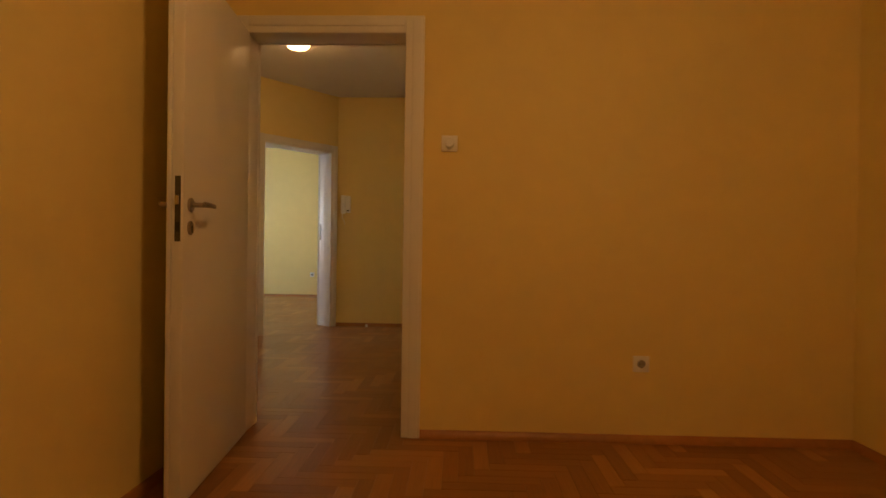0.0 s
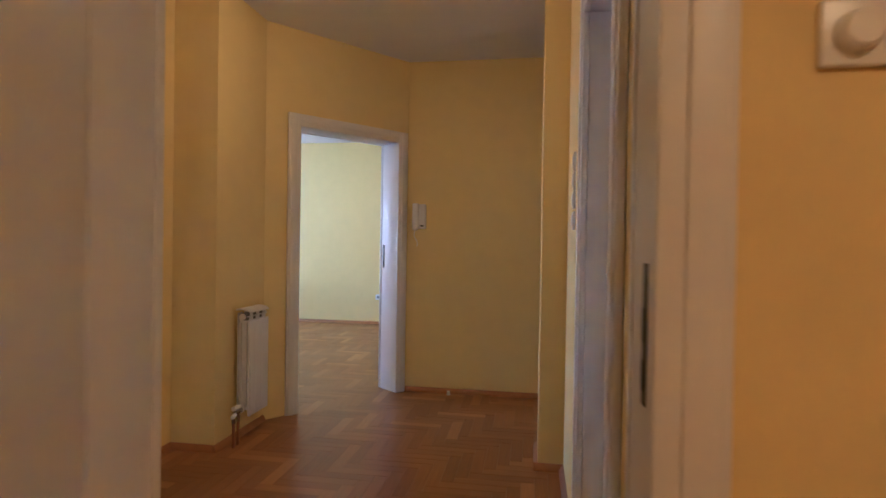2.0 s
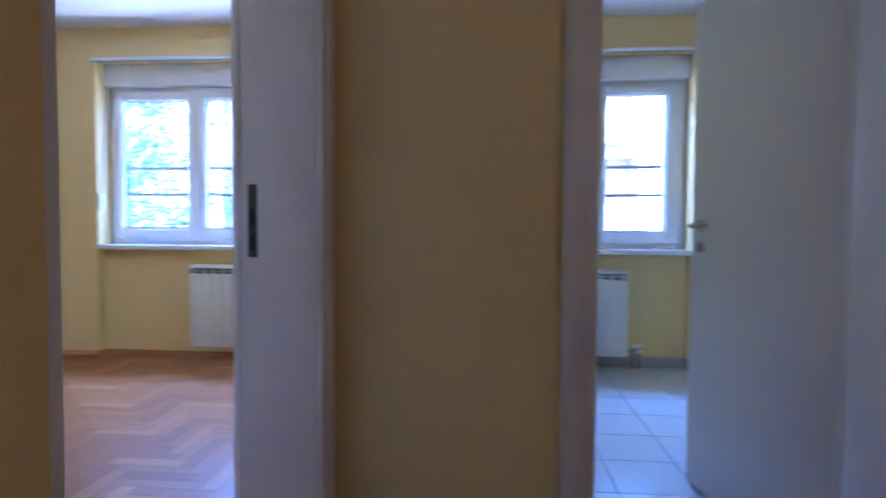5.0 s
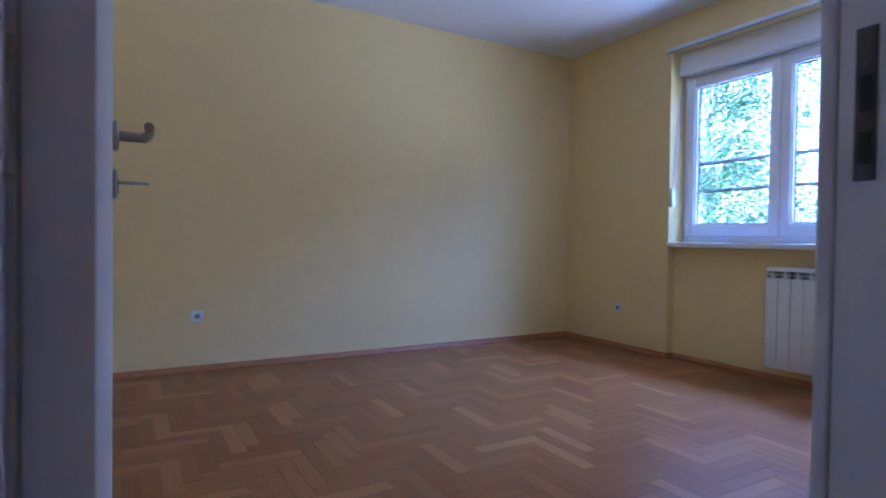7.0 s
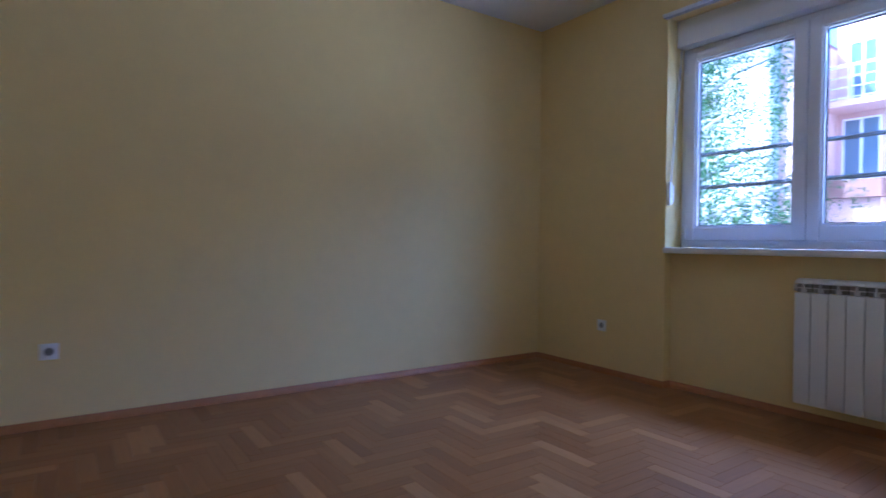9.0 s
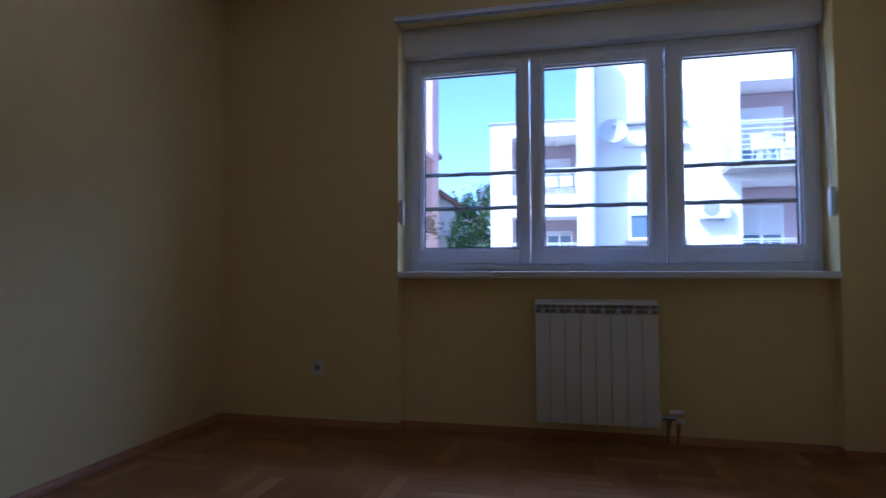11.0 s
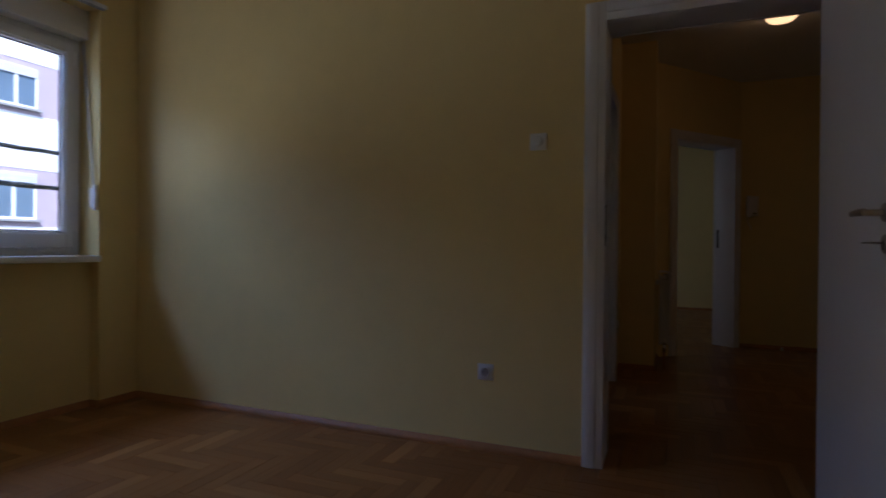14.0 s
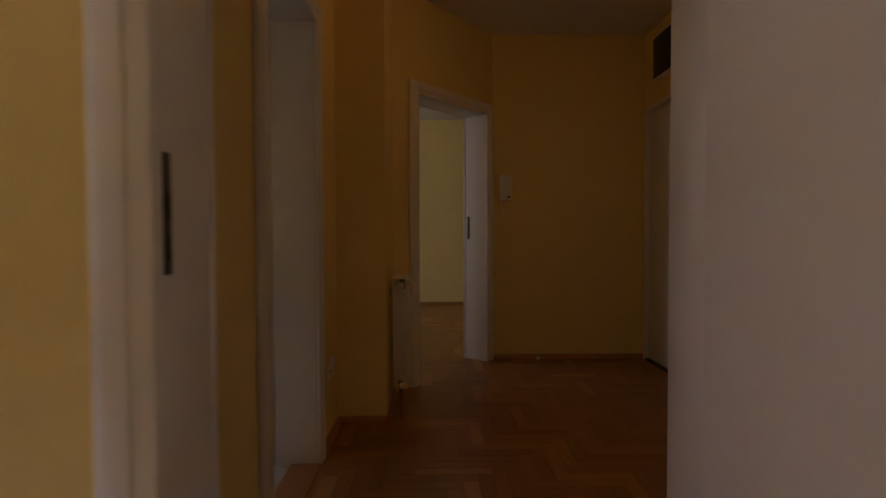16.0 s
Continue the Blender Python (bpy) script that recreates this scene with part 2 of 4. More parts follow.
FAR_N = 9.50
DOOR_H = 2.02
LABEL_WALL = "plain wall painted matt pale yellow"


def wall_along_x(name, y0, y1, x0, x1, openings, mat=YELLOW, label=LABEL_WALL):
    """A wall that runs along x, pierced by openings (a, b, z0, z1)."""
    bm = bmesh.new()
    at = x0
    for a, b, z0, z1 in sorted(openings):
        box(bm, at, a, y0, y1, 0, H)
        if z0 > 0:
            box(bm, a, b, y0, y1, 0, z0)
        box(bm, a, b, y0, y1, z1, H)
        at = b
    box(bm, at, x1, y0, y1, 0, H)
    return structure(name, bm, mat, label)


def wall_along_y(name, x0, x1, y0, y1, openings, mat=YELLOW, label=LABEL_WALL):
    bm = bmesh.new()
    at = y0
    for a, b, z0, z1 in sorted(openings):
        box(bm, x0, x1, at, a, 0, H)
        if z0 > 0:
            box(bm, x0, x1, a, b, 0, z0)
        box(bm, x0, x1, a, b, z1, H)
        at = b
    box(bm, x0, x1, at, y1, 0, H)
    return structure(name, bm, mat, label)


# window bays: south edge, north edge
BAY_B, BAY_K, BAY_D = (-0.38, 1.935), (2.95, 4.38), (6.45, 8.75)
SILL_Z, HEAD_Z = 0.885, 2.425
wall_along_y("wall_west_outer", OUT, NOOK, SOUTH - 0.2, FAR_N + 0.2, [(*BAY_B, SILL_Z, HEAD_Z), (*BAY_K, SILL_Z, HEAD_Z), (*BAY_D, SILL_Z, HEAD_Z)])
wall_along_y("wall_west_inner", NOOK, WEST, SOUTH, DIV, [(*BAY_B, 0, HEAD_Z)])
wall_along_y("wall_west_kitchen", NOOK, WEST, HALL_S, 5.0, [(*BAY_K, 0, HEAD_Z)])
wall_along_y("wall_west_far_room", NOOK, WEST, 5.15, FAR_N, [(*BAY_D, 0, HEAD_Z)])
wall_along_x("wall_south", SOUTH - 0.2, SOUTH, NOOK, 2.85, [])
wall_along_x("wall_bedroom_door", DIV, HALL_S, NOOK, -0.60, [(-1.64, -0.74, 0, DOOR_H + 0.02)])
wall_along_x("wall_room_door", DIV_A, HALL_S, -0.60, 2.85, [(-0.35, 0.49, 0, DOOR_H + 0.02)])
wall_along_y("wall_between_rooms", -0.72, -0.46, SOUTH, DIV, [])
structure("wall_between_end", boxed((-0.60, -0.46, DIV, DIV_A, 0, H)), YELLOW, LABEL_WALL)
wall_along_y("wall_east_room", EAST_A, 2.85, SOUTH, DIV_A, [])
wall_along_y("wall_kitchen", -1.93, KIT, HALL_S, 4.455, [(3.115, 3.915, 0, DOOR_H + 0.02)])
structure("wall_niche", boxed((-1.93, NICHE, 4.455, 5.03, 0, H)), YELLOW, LABEL_WALL)
wall_along_x("wall_kitchen_north", 5.0, 5.15, NOOK, -1.93, [])
wall_along_x("wall_intercom", ICOM, ICOM + 0.2, -0.702, 0.80, [])
wall_along_y("wall_bathroom", BATH, BATH + 0.2, HALL_S, 4.57, [(2.74, 3.52, 0, DOOR_H + 0.02)])
structure("pillar", boxed((0.365, 0.80, 4.57, 4.90, 0, H), bevel=0.006), YELLOW, "square corner pillar painted pale yellow", "pillar")
wall_along_y("wall_entry", ENTRY, 0.80, 4.90, ICOM, [(5.02, 5.955, 0, 2.08)])
structure("wall_bathroom_back", boxed((1.40, 1.50, HALL_S, 4.57, 0, H), (0.70, 1.40, HALL_S, HALL_S + 0.05, 0, H), (0.70, 1.40, 4.52, 4.57, 0, H)), YELLOW, LABEL_WALL)
structure("wall_stairwell", boxed((0.95, 1.05, 4.62, 6.2, 0, H)), YELLOW, LABEL_WALL)
wall_along_x("wall_far_north", FAR_N, FAR_N + 0.2, NOOK, 0.80, [])
wall_along_y("wall_far_east", 0.60, 0.80, ICOM + 0.2, FAR_N, [])
# the slanting wall with the far room's doorway, in its own axes
SLANT = Matrix(((0.624, -0.781, 0, NICHE), (0.781, 0.624, 0, 5.03), (0, 0, 1, 0), (0, 0, 0, 1)))
S_LEN, S_A, S_B = 1.223, 0.228, 1.135
slant = structure("wall_slanting", boxed((0, S_A, 0, 0.2, 0, H), (S_B, S_LEN, 0, 0.2, 0, H), (S_A, S_B, 0, 0.2, DOOR_H + 0.02, H)), YELLOW, LABEL_WALL)
slant.matrix_world = SLANT
structure("wall_slanting_end", boxed((-1.93, -1.62, 5.03, 5.15, 0, H)), YELLOW, LABEL_WALL)

structure("ceiling_bedroom", boxed((NOOK, -0.55, SOUTH, 2.3, H, H + 0.2)), CEILING, "flat ceiling painted matt white", "ceiling")
structure("ceiling_room", boxed((-0.55, 2.85, SOUTH, 2.3, H, H + 0.2)), CEILING, "flat ceiling painted matt white", "ceiling")
structure("ceiling_hall", boxed((-1.8, 1.5, 2.3, 6.1, H, H + 0.2)), CEILING, "flat ceiling painted matt white", "ceiling")
structure("ceiling_kitchen", boxed((NOOK, -1.8, 2.3, 5.1, H, H + 0.2)), CEILING, "flat ceiling painted matt white", "ceiling")
structure("ceiling_far_room", boxed((NOOK, -1.8, 5.1, FAR_N + 0.2, H, H + 0.2), (-1.8, 0.8, 6.1, FAR_N + 0.2, H, H + 0.2)), CEILING, "flat ceiling painted matt white", "ceiling")

floor_slab = structure("floor", boxed((OUT, 2.85, SOUTH - 0.2, FAR_N + 0.2, -0.30, -0.012)), SUBFLOOR, "herringbone oak parquet with a satin lacquer", "floor")
floor_tiles = structure("floor_kitchen", boxed((NOOK, -1.80, 2.40, 5.0, -0.011, -0.004)), GROUT, "pale grey glossy square floor tiles with grey grout", "floor")

# ---- skirting ----


def skirting(name, a, b, inward):
    """A small quarter-round oak strip along a wall, from a to b, on the side of inward."""
    a, b, n = Vector((*a, 0)), Vector((*b, 0)), Vector((*inward, 0))
    bm = bmesh.new()
    prof = [(0, 0), (0.024, 0), (0.023, 0.012), (0.017, 0.024), (0.009, 0.034), (0.004, 0.038), (0, 0.038)]
    rows = [[bm.verts.new(p + n * u + Vector((0, 0, v))) for u, v in prof] for p in (a, b)]
    for k in range(len(prof)):
        j = (k + 1) % len(prof)
        bm.faces.new((rows[0][k], rows[0][j], rows[1][j], rows[1][k]))
    bm.faces.new(rows[0])
    bm.faces.new(list(reversed(rows[1])))
    return structure(name, bm, SKIRT, "narrow quarter-round oak skirting strip", "baseboard")


for a, b, n in (
    ((WEST, SOUTH), (-0.72, SOUTH), (0, 1)), ((WEST, SOUTH), (WEST, BAY_B[0]), (1, 0)), ((NOOK, BAY_B[0]), (NOOK, BAY_B[1]), (1, 0)),
    ((NOOK, BAY_B[0]), (WEST + 0.024, BAY_B[0]), (0, 1)), ((NOOK, BAY_B[1]), (WEST + 0.024, BAY_B[1]), (0, -1)), ((WEST, BAY_B[1]), (WEST, DIV), (1, 0)),
    ((WEST, DIV), (-1.71, DIV), (0, -1)), ((-0.72, SOUTH), (-0.72, DIV), (-1, 0)),
    ((0.56, DIV_A), (EAST_A, DIV_A), (0, -1)), ((-0.46, SOUTH), (-0.46, DIV_A), (1, 0)), ((EAST_A, SOUTH), (EAST_A, DIV_A), (-1, 0)), ((-0.46, SOUTH), (EAST_A, SOUTH), (0, 1)),
    ((KIT, HALL_S), (KIT, 3.04), (1, 0)), ((KIT, 4.0), (KIT, 4.455), (1, 0)), ((KIT, 4.455), (NICHE, 4.455), (0, -1)), ((NICHE, 4.455 - 0.024), (NICHE, 5.03), (1, 0)),
    ((-0.70, ICOM), (ENTRY, ICOM), (0, -1)), ((0.341, 4.57), (BATH, 4.57), (0, -1)), ((0.365, 4.57), (0.365, 4.90), (-1, 0)), ((BATH, 3.62), (BATH, 4.57), (-1, 0)),
    ((WEST, FAR_N), (ENTRY, FAR_N), (0, -1)),
):
    skirting("baseboard", a, b, n)

# ---- doors ----


def door_frame(name, m, width, depth, label, side_a=0.09, side_b=0.09, plate="b", back_a=0.09, back_b=0.09):
    """White lining with moulded casings on both faces of the wall. Local x runs across the opening from 0 to width, y through the wall from 0 to depth."""
    f = thing(name, label, "door frame", m, kind="structure")
    h = DOOR_H
    part("lining", boxed((-0.02, 0, 0.0, depth, 0, h), bevel=0.002), WHITE_TRIM, f)
    part("lining", boxed((width, width + 0.02, 0.0, depth, 0, h), bevel=0.002), WHITE_TRIM, f)
    part("lining", boxed((-0.02, width + 0.02, 0.0, depth, h, h + 0.02), bevel=0.002), WHITE_TRIM, f)
    for y0, y1, wa, wb in ((-0.022, -0.001, side_a, side_b), (depth + 0.001, depth + 0.022, back_a, back_b)):
        if wa:
            part("casing", boxed((-wa, 0.004, y0, y1, 0, h + 0.085), (-wa + 0.012, -0.03, y0 - 0.006, y1 + 0.006, 0, h + 0.073), bevel=0.005, segments=3), WHITE_TRIM, f)
        if wb and wb < 0.05:
            part("casing", boxed((width - 0.004, width + wb, y0, y1, 0, h + 0.085), bevel=0.005, segments=3), WHITE_TRIM, f)
        elif wb:
            part("casing", boxed((width - 0.004, width + wb, y0, y1, 0, h + 0.085), (width + 0.03, width + wb - 0.012, y0 - 0.006, y1 + 0.006, 0, h + 0.073), bevel=0.005, segments=3), WHITE_TRIM, f)
        part("casing", boxed((0.004, width - 0.004, y0, y1, h - 0.004, h + 0.085), (0.004, width - 0.004, y0 - 0.006, y1 + 0.006, h + 0.03, h + 0.073), bevel=0.005, segments=3), WHITE_TRIM, f)
    return f


def strike_plate(m, z=1.08):
    """A dark steel keep let into the lining."""
    t = thing("strike_plate", "dark steel strike plate let into a white door lining", "strike plate", m)
    part("plate", boxed((0, 0.003, -0.012, 0.012, z - 0.075, z + 0.115), bevel=0.001), STEEL, t)
    part("latch_hole", boxed((0.0025, 0.0045, -0.006, 0.008, z + 0.01, z + 0.055)), DARK, t)
    part("bolt_hole", boxed((0.0025, 0.0045, -0.006, 0.008, z - 0.055, z - 0.015)), DARK, t)
    return t


def lever(parent, x, z, side, y, reach=-0.108, key=False, stub=False):
    """Round rose, neck and lever, and a keyhole rose under it, on one face of a leaf. side: +1 or -1, the way the face looks along y."""
    q = Matrix.Translation((x, y, z)) @ Matrix.Rotation(radians(-90 * side), 4, "X")
    out = 0.03 if stub else 0.052
    h = part("handle", lathe(bmesh.new(), [(0.026, 0), (0.026, 0.006), (0.023, 0.009), (0.010, 0.010)], q, 28), NICKEL, parent, "brushed nickel door handle")
    rod(bm := bmesh.new(), (x, y + side * 0.008, z), (x, y + side * out, z), 0.009, 14)
    part("neck", bm, NICKEL, h)
    bm = bmesh.new()
    steps = 9
    last = None
    for k in range(steps):
        u = k / (steps - 1)
        c = Vector((x + reach * u, y + side * (out + 0.004 * math.sin(u * math.pi)), z + 0.002))
        ring = [bm.verts.new(c + Vector((0, 0.0075 * math.cos(a), (0.0105 - 0.002 * u) * math.sin(a)))) for a in [2 * math.pi * j / 12 for j in range(12)]]
        if last:
            for j in range(12):
                bm.faces.new((last[j], last[(j + 1) % 12], ring[(j + 1) % 12], ring[j]))
        else:
            bm.faces.new(ring)
        last = ring
    bm.faces.new(list(reversed(last)))
    part("lever", bm, NICKEL, h)
    q2 = Matrix.Translation((x, y, z - 0.085)) @ Matrix.Rotation(radians(-90 * side), 4, "X")
    r = part("keyhole_rose", lathe(bmesh.new(), [(0.026, 0), (0.026, 0.005), (0.022, 0.008)], q2, 28), NICKEL, parent, "brushed nickel keyhole rose")
    part("keyhole", boxed((x - 0.004, x + 0.004, y + side * 0.008 - 0.001, y + side * 0.008 + 0.001, z - 0.102, z - 0.076)), DARK, r)
    if key:
        bm = rod(bmesh.new(), (x, y + side * 0.006, z - 0.082), (x, y + side * 0.034, z - 0.082), 0.003, 8)
        box(bm, x - 0.012, x + 0.012, y + side * 0.045 - 0.012, y + side * 0.045 + 0.012, z - 0.0835, z - 0.0805, bevel=0.001)
        part("key", bm, NICKEL, r)


def door_leaf(name, m, width, label, handed=1, key=False, stub_back=False):
    """A plain flush leaf. Local x runs from the hinge to the free edge, the thickness lies from y=0 to y=0.04."""
    d = thing(name, label, "door", m)
    part("panel", boxed((0.0, width, 0.0, 0.04, 0.008, DOOR_H - 0.006), bevel=0.003), WHITE_DOOR, d)
    part("rebate", boxed((0.0, width + 0.012, 0.0405 if handed > 0 else -0.0145, 0.0545 if handed > 0 else -0.0005, 0.010, DOOR_H + 0.004), bevel=0.002), WHITE_DOOR, d)
    lock = part("lock_plate", boxed((width - 0.0005, width + 0.0025, 0.010, 0.030, 0.965, 1.200), bevel=0.0008), STEEL, d, "dark steel lock plate")
    part("latch", boxed((width + 0.002, width + 0.014, 0.013, 0.027, 1.095, 1.13), bevel=0.003), CHROME, lock)
    part("bolt", boxed((width + 0.002, width + 0.004, 0.013, 0.027, 1.0, 1.035)), DARK, lock)
    y_hi = 0.0545 if handed > 0 else 0.04
    y_lo = 0.0 if handed > 0 else -0.0145
    lever(d, width - 0.06, 1.10, 1, y_hi, key=key and handed < 0, stub=stub_back and handed > 0)
    lever(d, width - 0.06, 1.10, -1, y_lo, key=key and handed > 0, stub=stub_back and handed < 0)
    for z in (0.25, 1.0, 1.76):
        part("hinge", rod(bmesh.new(), (-0.006, 0.048 if handed > 0 else -0.008, z - 0.04), (-0.006, 0.048 if handed > 0 else -0.008, z + 0.04), 0.007, 10), NICKEL, d)
    return d


def leaf_pose(hx, hy, ex, ey):
    """Hinge at (hx, hy), free edge towards (ex, ey)."""
    a = math.degrees(math.atan2(ey - hy, ex - hx))
    return pose(hx, hy, 0, 0, 0, a)


FRAME_LABEL = "white lacquered wooden door frame with moulded casing"
door_frame("door_frame_room", pose(-0.33, DIV_A, 0), 0.80, 0.14, FRAME_LABEL, back_b=0.026)
door_frame("door_frame_bedroom", pose(-1.62, DIV, 0), 0.86, 0.20, FRAME_LABEL, side_b=0.03, back_b=0)
door_frame("door_frame_kitchen", pose(KIT, 3.135, 0, 0, 0, 90), 0.76, 0.19, FRAME_LABEL)
door_frame("door_frame_far_room", SLANT @ pose(0.248, 0, 0), 0.867, 0.20, FRAME_LABEL)
door_frame("door_frame_bathroom", pose(BATH, 3.50, 0, 0, 0, -90), 0.74, 0.20, FRAME_LABEL)
strike_plate(pose(0.47, DIV_A + 0.045, 0, 0, 0, 180))
strike_plate(pose(-1.62, DIV + 0.032, 0))
strike_plate(SLANT @ pose(1.115, 0.17, 0, 0, 0, 180))

LEAF_LABEL = "plain white flush interior door standing open, nickel lever handle"
door_leaf("door", leaf_pose(-0.355, DIV_A - 0.03, -0.284, 1.47), 0.80, LEAF_LABEL, handed=-1)
door_leaf("door", leaf_pose(-0.808, DIV - 0.035, -0.803, 1.44), 0.790, "plain white flush interior door standing open, key in its lock", handed=1, key=True, stub_back=True)
door_leaf("door", leaf_pose(-1.945, 3.935, -2.56, 3.765), 0.735, LEAF_LABEL, handed=-1)
bath = door_leaf("door", leaf_pose(0.635, 3.49, 0.635, 2.76), 0.725, "plain white flush bathroom door, closed in its frame", handed=1)

# entry door in its recess
entry = thing("entry_door", "white flush apartment entry door with a peephole, closed", "door", pose(ENTRY + 0.03, 5.02, 0))
part("panel", boxed((0.0, 0.05, 0.035, 0.90, 0.012, 2.045), bevel=0.004), WHITE_DOOR, entry)
part("frame", boxed((-0.035, 0.06, 0.0, 0.03, 0, 2.08), bevel=0.004), WHITE_TRIM, entry)
part("frame", boxed((-0.035, 0.06, 0.905, 0.935, 0, 2.08), bevel=0.004), WHITE_TRIM, entry)
part("frame", boxed((-0.035, 0.06, 0.03, 0.905, 2.05, 2.08), bevel=0.004), WHITE_TRIM, entry)
# black strip put in for the shade under the door
part("threshold", boxed((-0.03, 0.05, 0.03, 0.905, 0.0, 0.012)), DARK, entry, "black strip painting the shade of the gap at the threshold")
part("peephole", lathe(bmesh.new(), [(0.013, 0), (0.013, 0.006), (0.008, 0.008)], Matrix.Translation((0, 0.47, 1.49)) @ Matrix.Rotation(radians(-90), 4, "Y"), 18), DARK, entry, "black peephole")
h = part("handle_rose", lathe(bmesh.new(), [(0.024, 0), (0.024, 0.006), (0.02, 0.009)], Matrix.Translation((0, 0.11, 1.08)) @ Matrix.Rotation(radians(-90), 4, "Y"), 22), STEEL, entry)
part("lever", rod(rod(bmesh.new(), (0, 0.11, 1.08), (-0.05, 0.11, 1.08), 0.008, 10), (-0.05, 0.10, 1.08), (-0.05, 0.23, 1.08), 0.009, 10), STEEL, h)

# ---- windows ----
PANE_X = -4.765


def window(name, bay, panes, label, handles):
    """A white plastic window in its bay: outer frame, sashes with glazing, shutter box above, sill board below. panes: (south edge, north edge) of each glass."""
    w = thing(name, label, "window", kind="structure")
    a, b = bay
    z0, z1 = 1.055, 2.15
    fz0, fz1 = 0.925, 2.245
    x0, x1 = -4.815, -4.745
    fr = part("window_frame", boxed((x0, x1, a + 0.001, a + 0.05, fz0, fz1), (x0, x1, b - 0.05, b - 0.001, fz0, fz1), (x0, x1, a + 0.05, b - 0.05, fz0, fz0 + 0.05), (x0, x1, a + 0.05, b - 0.05, fz1 - 0.04, fz1), bevel=0.004), PVC, w)
    edges = [a + 0.035] + [(p[1] + q[0]) / 2 for p, q in zip(panes, panes[1:])] + [b - 0.035]
    for k, (p0, p1) in enumerate(panes):
        s0, s1 = edges[k] + 0.003, edges[k + 1] - 0.003
        sx0, sx1 = -4.80, -4.725
        sz0, sz1 = fz0 + 0.045, fz1 - 0.035
        sash = part("sash", boxed((sx0, sx1, s0, p0, sz0, sz1), (sx0, sx1, p1, s1, sz0, sz1), (sx0, sx1, p0, p1, sz0, z0), (sx0, sx1, p0, p1, z1, sz1), bevel=0.006, segments=3), PVC, w)
        part("glazing_bead", boxed((-4.765, -4.738, p0 - 0.001, p0 + 0.012, z0, z1), (-4.765, -4.738, p1 - 0.012, p1 + 0.001, z0, z1), (-4.765, -4.738, p0 + 0.012, p1 - 0.012, z0, z0 + 0.012), (-4.765, -4.738, p0 + 0.012, p1 - 0.012, z1 - 0.012, z1), bevel=0.003), PVC, sash)
        part("gasket", boxed((-4.772, -4.764, p0, p0 + 0.018, z0, z1), (-4.772, -4.764, p1 - 0.018, p1, z0, z1), (-4.772, -4.764, p0 + 0.018, p1 - 0.018, z0, z0 + 0.018), (-4.772, -4.764, p0 + 0.018, p1 - 0.018, z1 - 0.018, z1)), DARK, sash)
        g = part("pane", boxed((PANE_X - 0.012, PANE_X - 0.008, p0 + 0.002, p1 - 0.002, z0 + 0.002, z1 - 0.002)), GLASS, sash)
        g.visible_shadow = False
        if k in handles:
            hy = s0 + 0.03 if handles[k] < 0 else s1 - 0.03
            hd = part("handle", boxed((-4.726, -4.716, hy - 0.013, hy + 0.013, 1.52, 1.59), bevel=0.003), PVC, sash)
            part("lever", boxed((-4.716, -4.69, hy - 0.008, hy + 0.008, 1.565, 1.582), (-4.702, -4.688, hy - 0.009, hy + 0.009, 1.455, 1.58), bevel=0.004), PVC, hd)
        for hz in (1.03, 2.12):
            part("hinge", boxed((-4.726, -4.712, s0 + 0.001 if k == 0 else s1 - 0.013, s0 + 0.013 if k == 0 else s1 - 0.001, hz - 0.045, hz + 0.045), bevel=0.003), PVC, sash)
    part("shutter_box", boxed((-4.815, -4.665, a + 0.001, b - 0.001, 2.2465, HEAD_Z - 0.002), bevel=0.006), PVC, w)
    part("window_sill", boxed((-4.815, -4.545, a + 0.001, b - 0.001, SILL_Z + 0.001, 0.924), bevel=0.006, segments=3), PVC, w)
    return w


window("window_1", BAY_B, [(-0.277, 0.322), (0.459, 1.066), (1.234, 1.837)], "white plastic three-sash window with a roller shutter box", {0: 1, 2: -1})
window("window_2", BAY_K, [(3.075, 3.595), (3.755, 4.23)], "white plastic two-sash kitchen window with a roller shutter box", {0: 1})
window("window_3", BAY_D, [(-0.257 + 6.83, 0.322 + 6.83), (0.479 + 6.83, 1.066 + 6.83), (1.254 + 6.83, 1.837 + 6.83)], "white plastic three-sash window with a roller shutter box", {0: 1})


def curtain_rail(y0, y1, z):
    r = thing("curtain_rail", "white two-track curtain rail fixed above a window", "curtain rail")
    part("rail", boxed((WEST + 0.001, WEST + 0.05, y0, y1, z, z + 0.022), (WEST + 0.001, WEST + 0.012, y0, y1, z + 0.018, z + 0.035), bevel=0.002), PVC, r)
    for k in (0.012, 0.032):
        part("track", boxed((WEST + k, WEST + k + 0.008, y0, y1, z - 0.003, z - 0.0005)), RAD_GAP, r)


curtain_rail(BAY_B[0] - 0.01, BAY_B[1] + 0.01, HEAD_Z - 0.008)
curtain_rail(BAY_K[0] - 0.01, BAY_K[1] + 0.01, HEAD_Z - 0.008)


